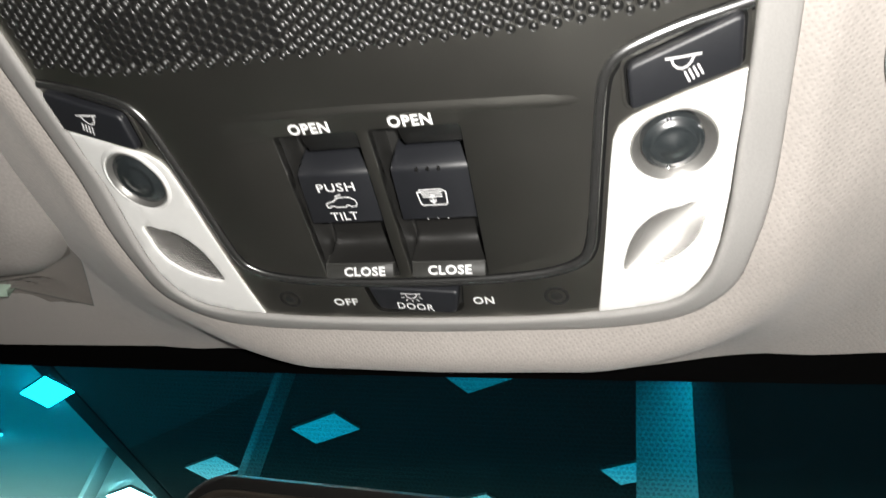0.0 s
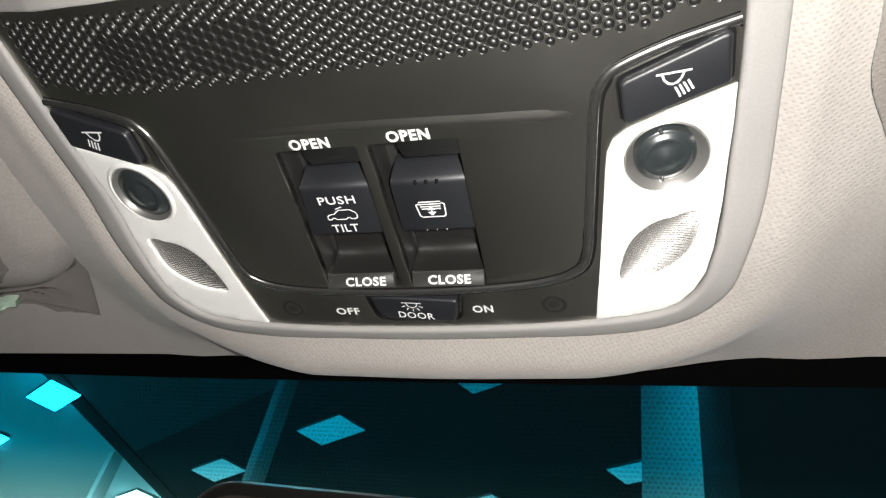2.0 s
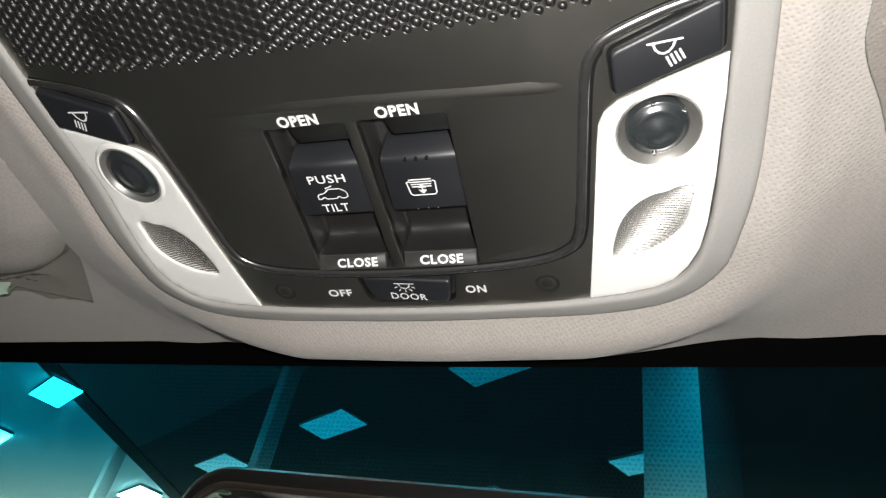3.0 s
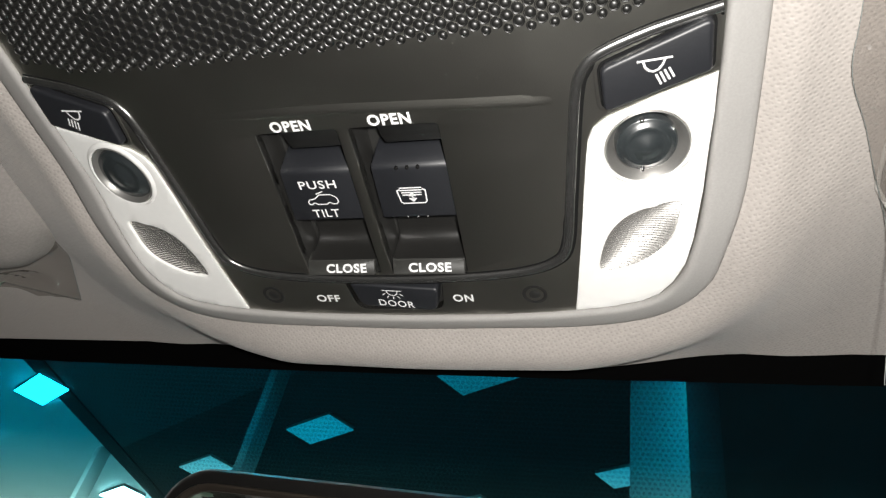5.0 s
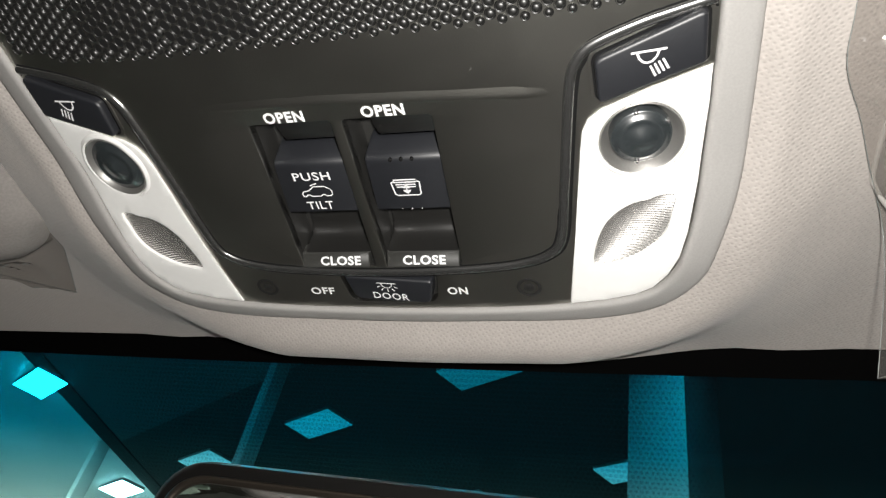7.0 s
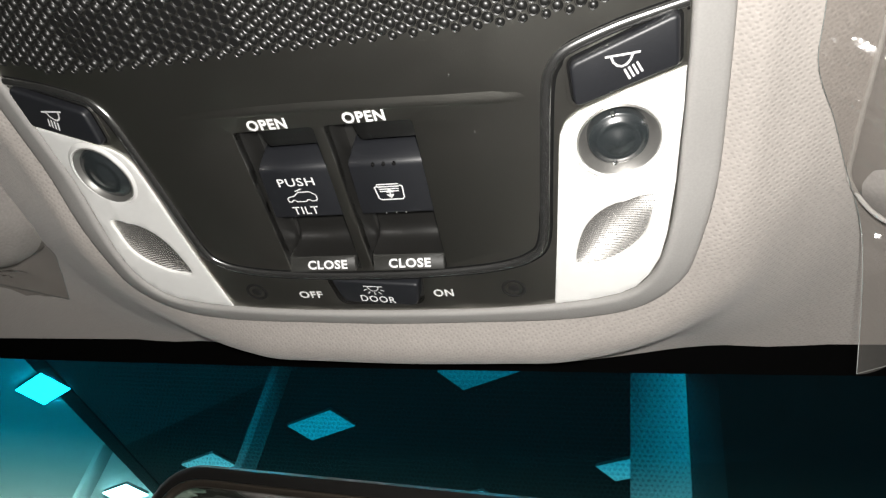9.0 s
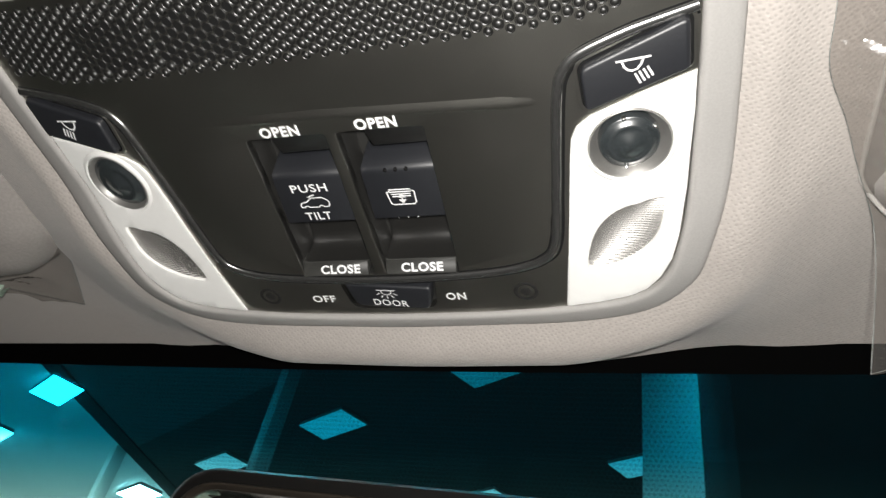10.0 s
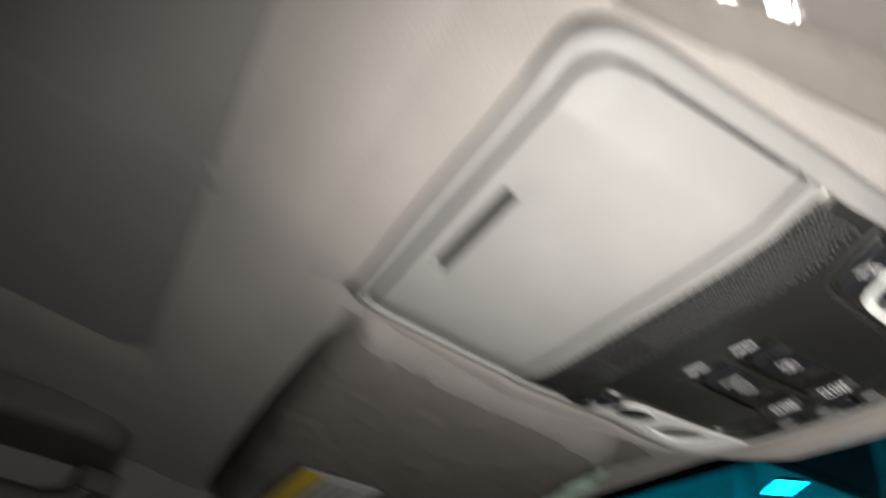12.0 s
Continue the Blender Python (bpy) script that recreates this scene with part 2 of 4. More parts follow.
def spline(points, steps=6, closed=True):
    """Catmull-Rom through the points."""
    n, out = len(points), []
    for i in range(n if closed else n - 1):
        if closed:
            p = [Vector(points[(i + k) % n]) for k in (-1, 0, 1, 2)]
        else:
            p = [Vector(points[min(max(i + k, 0), n - 1)]) for k in (-1, 0, 1, 2)]
        for s in range(steps):
            t = s / steps
            q = 0.5 * ((2 * p[1]) + (p[2] - p[0]) * t + (2 * p[0] - 5 * p[1] + 4 * p[2] - p[3]) * t * t + (3 * p[1] - p[0] - 3 * p[2] + p[3]) * t ** 3)
            out.append(tuple(q))
    if not closed:
        out.append(tuple(points[-1]))
    return out


def rounded(points, radius, steps=5):
    """A polygon with rounded corners; radius: one number or one for each corner."""
    out, n = [], len(points)
    for i in range(n):
        a, b, c = Vector(points[i - 1]), Vector(points[i]), Vector(points[(i + 1) % n])
        r = radius[i] if isinstance(radius, (list, tuple)) else radius
        if r <= 0:
            out.append(tuple(b))
            continue
        u, v = (a - b).normalized(), (c - b).normalized()
        half = math.acos(max(-1, min(1, u.dot(v)))) / 2
        reach = min(r / math.tan(half), (a - b).length * 0.48, (c - b).length * 0.48)
        for s in range(steps + 1):
            t = s / steps
            out.append(tuple((1 - t) ** 2 * (b + u * reach) + 2 * t * (1 - t) * b + t * t * (b + v * reach)))
    return out


def circle(cx, cy, r, n=48):
    return [(cx + r * math.cos(2 * math.pi * k / n), cy + r * math.sin(2 * math.pi * k / n)) for k in range(n)]


def shrink(points, d):
    """Move a closed outline inwards by d."""
    n = len(points)
    area = sum(points[i - 1][0] * points[i][1] - points[i][0] * points[i - 1][1] for i in range(n))
    sign = 1 if area > 0 else -1
    out = []
    for i in range(n):
        t = Vector(points[(i + 1) % n]) - Vector(points[i - 1])
        t = t.normalized() if t.length > 1e-9 else Vector((1, 0))
        out.append((points[i][0] - sign * t.y * d, points[i][1] + sign * t.x * d))
    return out


def rise(x, y):
    """How far the console's face curves up towards its sides and rear; its front stays level."""
    s = max(0.0, abs(x) - 0.048)
    side = 0.17 * s * s / (s + 0.006)
    level = min(1.0, max(0.0, (y + 0.004) / 0.044))
    side *= 1 - level * level * (3 - 2 * level)
    rear = min(1.0, max(0.0, (-y - 0.055) / 0.006))
    side += (0.05 * s + 0.30 * max(0.0, abs(x) - 0.0715) - side) * rear
    back = max(0.0, -y - 0.058)
    return side + 0.095 * back * back / (back + 0.015)


def crown(bm, lines=(0.05, 0.056, 0.063, 0.0715, 0.0735, 0.08, 0.089), rows=(0.036, 0.028, 0.020, 0.012, 0.004, -0.004, -0.055, -0.061, -0.065, -0.078, -0.092, -0.108, -0.125, -0.14)):
    for x in lines:
        for s in (-1, 1):
            bmesh.ops.bisect_plane(bm, geom=bm.verts[:] + bm.edges[:] + bm.faces[:], plane_co=(s * x, 0, 0), plane_no=(1, 0, 0), dist=1e-6)
    for y in rows:
        bmesh.ops.bisect_plane(bm, geom=bm.verts[:] + bm.edges[:] + bm.faces[:], plane_co=(0, y, 0), plane_no=(0, 1, 0), dist=1e-6)
    for v in bm.verts:
        v.co.z += rise(v.co.x, v.co.y)
    return bm


def slab(outline, z0, z1, bevel=0.0, holes=(), segments=2):
    """A plate between z0 (the face towards the cabin) and z1, with holes through it."""
    bm = bmesh.new()
    edges = []
    for ring in (outline, *holes):
        vs = [bm.verts.new((x, y, z0)) for x, y in ring]
        edges += [bm.edges.new((vs[i - 1], vs[i])) for i in range(len(vs))]
    if holes:
        bmesh.ops.triangle_fill(bm, edges=edges, use_beauty=True)
    else:
        bm.faces.new([e.verts[0] for e in edges])
    top = bmesh.ops.extrude_face_region(bm, geom=bm.faces[:])
    moved = [g for g in top["geom"] if isinstance(g, bmesh.types.BMVert)]
    for v in moved:
        v.co.z = z1
    if bevel:
        bm.edges.ensure_lookup_table()
        front = [e for e in bm.edges if e.is_valid and all(abs(v.co.z - z0) < 1e-7 for v in e.verts) and len(e.link_faces) == 2
                 and any(abs(f.normal.z) < 0.5 or any(abs(v.co.z - z1) < 1e-7 for v in f.verts) for f in e.link_faces)]
        bmesh.ops.bevel(bm, geom=front, offset=bevel, segments=segments, profile=0.5, affect="EDGES", clamp_overlap=True)
    return bm


def loft(rings, closed=True, cap_first=False, cap_last=False):
    """Quads between rings of points; closed: each ring is a loop."""
    bm = bmesh.new()
    vs = [[bm.verts.new(p) for p in ring] for ring in rings]
    n = len(rings[0])
    for a, b in zip(vs, vs[1:]):
        for i in range(n if closed else n - 1):
            j = (i + 1) % n
            bm.faces.new((a[i], a[j], b[j], b[i]))
    if cap_first:
        bm.faces.new(vs[0])
    if cap_last:
        bm.faces.new(vs[-1])
    return bm


def lathe(cx, cy, profile, n=56):
    """A turned body round the upright axis at (cx, cy); profile: radius and height."""
    bm = bmesh.new()
    rings = []
    for r, z in profile:
        if r < 1e-6:
            rings.append([bm.verts.new((cx, cy, z))])
        else:
            rings.append([bm.verts.new((cx + r * math.cos(2 * math.pi * k / n), cy + r * math.sin(2 * math.pi * k / n), z)) for k in range(n)])
    for a, b in zip(rings, rings[1:]):
        for k in range(n):
            j = (k + 1) % n
            if len(a) == 1 and len(b) == 1:
                continue
            if len(a) == 1:
                bm.faces.new((a[0], b[j], b[k]))
            elif len(b) == 1:
                bm.faces.new((a[k], a[j], b[0]))
            else:
                bm.faces.new((a[k], a[j], b[j], b[k]))
    return bm


def tube(points, r, n=8, closed=False, flat=1.0):
    """A rod of radius r along points (3D)."""
    rings = []
    m = len(points)
    for i, p in enumerate(points):
        a, b = Vector(points[max(i - 1, 0)]), Vector(points[min(i + 1, m - 1)])
        if closed:
            a, b = Vector(points[i - 1]), Vector(points[(i + 1) % m])
        t = (b - a).normalized()
        side = t.cross(Vector((0, 0, 1)))
        side = side.normalized() if side.length > 1e-6 else Vector((1, 0, 0))
        up = side.cross(t)
        rings.append([tuple(Vector(p) + side * (r * math.cos(2 * math.pi * k / n)) + up * (r * flat * math.sin(2 * math.pi * k / n))) for k in range(n)])
    if closed:
        rings.append(rings[0])
        bm = loft(rings)
        bmesh.ops.remove_doubles(bm, verts=bm.verts[:], dist=1e-7)
        return bm
    return loft(rings, cap_first=True, cap_last=True)


def box(x0, x1, y0, y1, z0, z1, bevel=0.0, segments=2):
    bm = bmesh.new()
    bmesh.ops.create_cube(bm, size=1, matrix=Matrix.Translation(((x0 + x1) / 2, (y0 + y1) / 2, (z0 + z1) / 2)) @ Matrix.Diagonal((x1 - x0, y1 - y0, z1 - z0, 1)))
    if bevel:
        bmesh.ops.bevel(bm, geom=bm.edges[:], offset=bevel, segments=segments, profile=0.5, affect="EDGES", clamp_overlap=True)
    return bm


def lettering(text, cx, cy, width, height, z, turn=0.0, weight=0.0, crowned=True):
    """Printed letters, centred at (cx, cy), read from below with the head of the letters to the rear."""
    data = bpy.data.curves.new("letters", "FONT")
    data.body, data.size, data.offset = text, 1.0, weight
    data.extrude, data.resolution_u, data.space_character = 0.0, 3, 1.1
    ob = new("letters", data)
    me = bpy.data.meshes.new_from_object(ob.evaluated_get(bpy.context.evaluated_depsgraph_get()))
    bpy.data.objects.remove(ob)
    bm = bmesh.new()
    bm.from_mesh(me)
    bpy.data.meshes.remove(me)
    xs, ys = [v.co.x for v in bm.verts], [v.co.y for v in bm.verts]
    sx, sy = width / (max(xs) - min(xs)), height / (max(ys) - min(ys))
    mx, my = (max(xs) + min(xs)) / 2, (max(ys) + min(ys)) / 2
    c, s = math.cos(radians(turn)), math.sin(radians(turn))
    for v in bm.verts:
        px, py = (v.co.x - mx) * sx, -(v.co.y - my) * sy
        x, y = cx + c * px - s * py, cy + s * px + c * py
        v.co = (x, y, z(x, y) if callable(z) else z + (rise(x, y) if crowned else 0))
    return bm


def strokes(lines, width, place):
    """Flat printed strokes; place(u, v) gives the point on the surface."""
    bm = bmesh.new()
    for line in lines:
        for (x0, y0), (x1, y1) in zip(line, line[1:]):
            d = Vector((x1 - x0, y1 - y0))
            if d.length < 1e-9:
                continue
            d = d.normalized()
            n = Vector((-d.y, d.x)) * width / 2
            e = d * width * 0.35
            q = [(x0 - e.x + n.x, y0 - e.y + n.y), (x1 + e.x + n.x, y1 + e.y + n.y), (x1 + e.x - n.x, y1 + e.y - n.y), (x0 - e.x - n.x, y0 - e.y - n.y)]
            bm.faces.new([bm.verts.new(place(*p)) for p in q])
    return bm


# ---- overhead console ----
console = thing("overhead_console", "black and light grey overhead console with map lights and roof switches", "overhead console")

HALF_IN = mm([(27, 55.6), (54, 53.4), (72.9, 49.4), (81.6, 41.8), (86.0, 29.5), (88.7, 13), (91.2, -18), (92.6, -57), (93.3, -110), (92.8, -136), (88, -146.5), (77, -149.5), (40, -150.3)])
HALF_OUT = mm([(28, 62.8), (57, 61.4), (77, 56.6), (89.0, 46.5), (94.2, 33.0), (98.6, 12), (100.5, -18), (101.6, -57), (102.2, -110), (101.7, -139), (95, -153), (82, -158), (40, -159.4)])
INNER = spline([(0, 0.056)] + HALF_IN + [(0, -0.1505)] + mirrored(HALF_IN), 6)
OUTER = spline([(0, 0.0635)] + HALF_OUT + [(0, -0.1600)] + mirrored(HALF_OUT), 6)


def between(t, z):
    return [(a[0] + (b[0] - a[0]) * t, a[1] + (b[1] - a[1]) * t, rise(a[0], a[1]) + z) for a, b in zip(INNER, OUTER)]


def groove(t, z):
    """A fine groove runs round the bezel beside the sunglass holder only."""
    return [(x, y, zz + 0.0009 * min(1.0, max(0.0, (-y - 0.045) / 0.02))) for x, y, zz in between(t, z)]


part("bezel", loft([between(0, 0.004), between(0, 0.0), between(0.03, -0.0007), between(0.08, -0.0011), groove(0.15, -0.0013), groove(0.23, -0.0012),
                    between(0.30, -0.0011), between(0.55, -0.0005), between(0.80, 0.0002), between(0.93, 0.0007), between(1.0, 0.0016), between(1.02, 0.010)]), GREY, console,
     "light grey plastic surround")

# the black faceplate, with the openings of the switches
FACE_HALF = mm([(27, 55.4), (54, 53.2), (72.7, 49.2), (81.4, 41.6), (85.8, 29.5), (88.5, 13), (91.0, -18), (92.3, -45), (92.4, -59.5)])
FACE = [(0, 0.0558)] + spline(FACE_HALF, 4, closed=False) + mirrored(spline(FACE_HALF, 4, closed=False))
WELL = [rounded(mm([(-24.4, -13.8), (-1.0, -13.8), (-2.6, 37.6), (-26.4, 37.6)]), 0.0012), rounded(mm([(2.0, -13.8), (26.0, -13.6), (24.2, 37.6), (0.9, 37.6)]), 0.0012)]
DOORWELL = rounded(mm([(-15.8, 41.3), (15.6, 41.3), (13.6, 52.9), (-14.4, 52.9)]), [0.001, 0.001, 0.004, 0.004])
LEAF = spline(mm([(62.0, 37.0), (62.8, 30), (65.4, 23.4), (69.7, 18.9), (75.2, 16.7), (82.4, 15.8), (82.2, 20.5), (80.3, 26.8), (76.4, 31.5), (71, 35.2), (66.5, 36.8)]), 4)
LAMP_HOLES = [shape for ring in (circle(0.075, -0.0012, 0.0099), shrink(LEAF, -0.0002)) for shape in (ring, mirrored(ring))]
part("faceplate", crown(slab(FACE, 0.0, 0.003, 0.00025, WELL + [DOORWELL] + LAMP_HOLES)), BLACK, console, "matt black grained faceplate")

# the shallow step across the faceplate and the raised bead round its middle
def crease_sheet():
    rows = []
    for dy, dz in ((-0.0030, 0.0002), (-0.0018, -0.00010), (-0.0008, -0.00036), (0.0, -0.00046), (0.0004, -0.00040), (0.0010, 0.0), (0.0014, 0.0002)):
        row = []
        for x in np.linspace(-0.057, 0.057, 60):
            fade = min(0.85, max(0.0, (0.058 - x) / 0.012), max(0.0, (x + 0.050) / 0.045))
            row.append((x, -0.0190 + (0.042 * x if x > 0 else 0.010 * x) + dy, (dz - 0.0002) * fade + 0.0002))
        rows.append(row)
    return crown(loft(rows, closed=False))


part("crease", crease_sheet(), BLACK, console, "", 60)
EDGE_HALF = mm([(0, 40.1), (12, 39.9), (30, 38.8), (42, 36.9), (49.6, 33.7), (53.6, 28.2), (55.8, 12), (57.6, -3), (59.6, -18), (61.4, -23.4), (65.2, -26.9), (75, -30.0), (83, -31.6), (91.1, -33.0)])
EDGE = mirrored(EDGE_HALF)[:-1] + EDGE_HALF
EDGE = spline(EDGE, 6, closed=False)
part("bead", tube([(x, y, rise(x, y) + 0.0001) for x, y in EDGE], 0.0014, 14, flat=0.75), BEAD, console, "thin glossy black bead", 60)
part("bead_gap", tube([(x, y, rise(x, y) + 0.0001) for x, y in EDGE], 0.0021, 12, flat=0.14), PIT, console, "dark slit beside the bead", 60)


PITCH, COLUMN = 0.00286, 0.00247


def dome_places():
    """Staggered columns of domes; the last ones of each column are smaller."""
    for c in range(-36, 37):
        x = c * COLUMN
        rows = 8 if c % 2 else 7
        front = -0.0361 if c % 2 else -0.03753
        for r in range(rows):
            y = front - r * PITCH
            if abs(x) > 0.0885 or y > -0.0354 - min(0.0030, max(0.0, abs(x) - 0.0735) * 0.62):
                continue
            size = 0.82 if r in (0, rows - 1) and c % 2 or abs(x) > 0.0865 else 1.0
            hole = (-14 <= c <= -5 or -24 <= c <= -16) and -0.0510 < y < -0.0385
            yield x, y, size, hole


def turned_rows(bm, x, y, profile, n=14, cap=True):
    base = rise(x, y)
    rings = [[bm.verts.new((x + q * math.cos(2 * math.pi * k / n), y + q * math.sin(2 * math.pi * k / n), base + h)) for k in range(n)] for q, h in profile]
    for a, b in zip(rings, rings[1:]):
        for k in range(n):
            bm.faces.new((a[k], a[(k + 1) % n], b[(k + 1) % n], b[k]))
    if cap:
        bm.faces.new(rings[-1])


def dome_field():
    """Rows of small raised domes over the rear of the faceplate, and rims round the microphone holes."""
    bm = bmesh.new()
    for x, y, size, hole in dome_places():
        if hole:
            shape = ((0.00140, 0.00003), (0.00134, -0.00016), (0.00126, -0.00020), (0.00116, -0.00012), (0.00110, 0.0))
        else:
            shape = ((0.00141, 0.00003), (0.00136, -0.00020), (0.00130, -0.00027), (0.00124, -0.00024), (0.00112, -0.00002), (0.00108, -0.00002),
                     (0.00102, -0.00020), (0.00084, -0.00040), (0.00056, -0.00055), (0.00024, -0.00062))
        turned_rows(bm, x, y, [(q * size, h) for q, h in shape], cap=not hole)
    return bm


tagged(part("dome_grain", dome_field(), DOME, console, "rows of small raised black domes", 70), kind="stuff")
for lo, hi in ((-0.0360, -0.0110), (-0.0600, -0.0380)):
    bm = bmesh.new()
    for x, y, size, hole in dome_places():
        if hole and lo < x < hi:
            turned_rows(bm, x, y, ((0.00118, -0.00005), (0.00100, -0.00006)))
    tagged(part("microphone_grille", bm, PIT, console, "patch of dark microphone holes", 0), kind="stuff")


def dust():
    """A few pale specks on the plate."""
    bm = bmesh.new()
    for _ in range(46):
        x, y = rng.uniform(-0.056, 0.056), rng.uniform(-0.034, 0.036)
        if any(min(p[0] for p in w) - 0.001 < x < max(p[0] for p in w) + 0.001 and min(p[1] for p in w) - 0.001 < y < max(p[1] for p in w) + 0.001 for w in WELL):
            continue
        r = rng.uniform(0.00005, 0.00012)
        bm.faces.new([bm.verts.new((x + r * math.cos(k * math.pi / 3) * rng.uniform(0.6, 1.3), y + r * math.sin(k * math.pi / 3), rise(x, y) - 0.0001)) for k in range(6)])
    return bm


rng = random.Random(5)
tagged(part("dust_specks", dust(), SPECK, console, "few pale dust specks", 0), kind="stuff")

# ---- roof switches ----
PROFILE = mm([(-3.3, -11.0), (-3.0, -8.2), (-2.6, -7.2), (-1.3, -4.5), (-0.6, -3.2), (-0.1, -2.5), (0.4, -2.15), (1.0, -1.98), (1.8, -1.93), (16.4, -1.75), (17.2, -1.9), (17.7, -2.6), (17.9, -11.0)])
REAR_RAMP = mm([(-13.9, -0.2), (-13.2, -0.8), (-10.0, -1.8), (-7.2, -3.0), (-6.6, -3.6), (-6.4, -8.0)])
FRONT_RAMP = mm([(17.0, -10.6), (22.0, -10.9), (26.0, -11.2), (28.6, -11.3), (30.2, -11.2), (31.2, -10.8), (32.0, -10.2), (32.6, -9.4), (33.0, -8.4), (33.25, -7.2), (33.4, -5.6), (33.5, -4.0), (33.6, -2.3)])


def face_height(y):
    """Height of the rocker's face over the console at y (towards the cabin is minus)."""
    for (y0, h0), (y1, h1) in zip(PROFILE, PROFILE[1:]):
        if y0 <= y <= y1:
            return -(h0 + (h1 - h0) * (y - y0) / (y1 - y0))
    return 0.0


def lean(cx, y):
    """The switches' middle line turns slightly towards the passenger side at the front."""
    return cx - (0.07 if cx < 0 else 0.045) * (y - 0.0)


def far_wall(cx, y):
    """The well's side towards the driver."""
    return -0.00143 - 0.0311 * y if cx < 0 else 0.02552 - 0.0352 * y


def rocker(cx, half):
    rings = []
    for inset, dz in ((0.0, 0.008), (0.0, 0.0007), (0.0002, 0.0002), (0.0006, 0.0)):
        taper = [0.0016 * min(1.0, max(0.0, -y / 0.005)) for y, h in PROFILE]
        rings.append(([(lean(cx, y) - half + inset + t, y, dz - h) for (y, h), t in zip(PROFILE, taper)],
                      [(max(lean(cx, y) + half + 0.0010, far_wall(cx, y) - 0.0003) - inset, y, dz - h) for y, h in PROFILE]))
    loop = [r[0] for r in rings] + [r[1] for r in reversed(rings)]
    return loft(loop, closed=False)


CAR_ICON = [[(-5.0, 1.4), (-5.2, 0.2), (-4.6, -0.7), (-2.6, -1.2), (-0.8, -2.9), (3.0, -2.9), (4.6, -1.6), (5.0, -0.6), (4.9, 0.8), (4.2, 1.4), (2.9, 1.5), (2.3, 0.8), (1.6, 0.8), (1.0, 1.5), (-2.2, 1.5), (-2.8, 0.8), (-3.5, 0.8), (-4.1, 1.5), (-5.0, 1.4)], [(-1.6, -3.4), (0.6, -4.3)]]
SHADE_ICON = [[(-3.9, -3.0), (-4.9, -2.6), (-4.4, 1.7), (-3.6, 2.3), (3.9, 2.3), (4.6, 1.6), (4.9, -2.6), (4.1, -3.0)], [(-3.8, -3.6), (3.6, -3.6)], [(-3.8, -2.7), (3.6, -2.7)], [(-3.4, -1.8), (3.3, -1.8)], [(-3.2, -0.9), (-1.2, -0.9)], [(1.1, -0.9), (3.2, -0.9)], [(0, -1.2), (0, 1.0)], [(-1.1, -0.6), (0, -1.7), (1.1, -0.6), (-1.1, -0.6)], [(-0.5, -0.8), (0.5, -0.8)], [(-1.1, 0.5), (0, 1.6), (1.1, 0.5), (-1.1, 0.5)], [(-0.5, 0.7), (0.5, 0.7)]]


def sill_height(y):
    """The sill slopes from the end of the scoop down to the faceplate."""
    return 0.0022 - 0.0026 * (y - 0.0336) / 0.0040


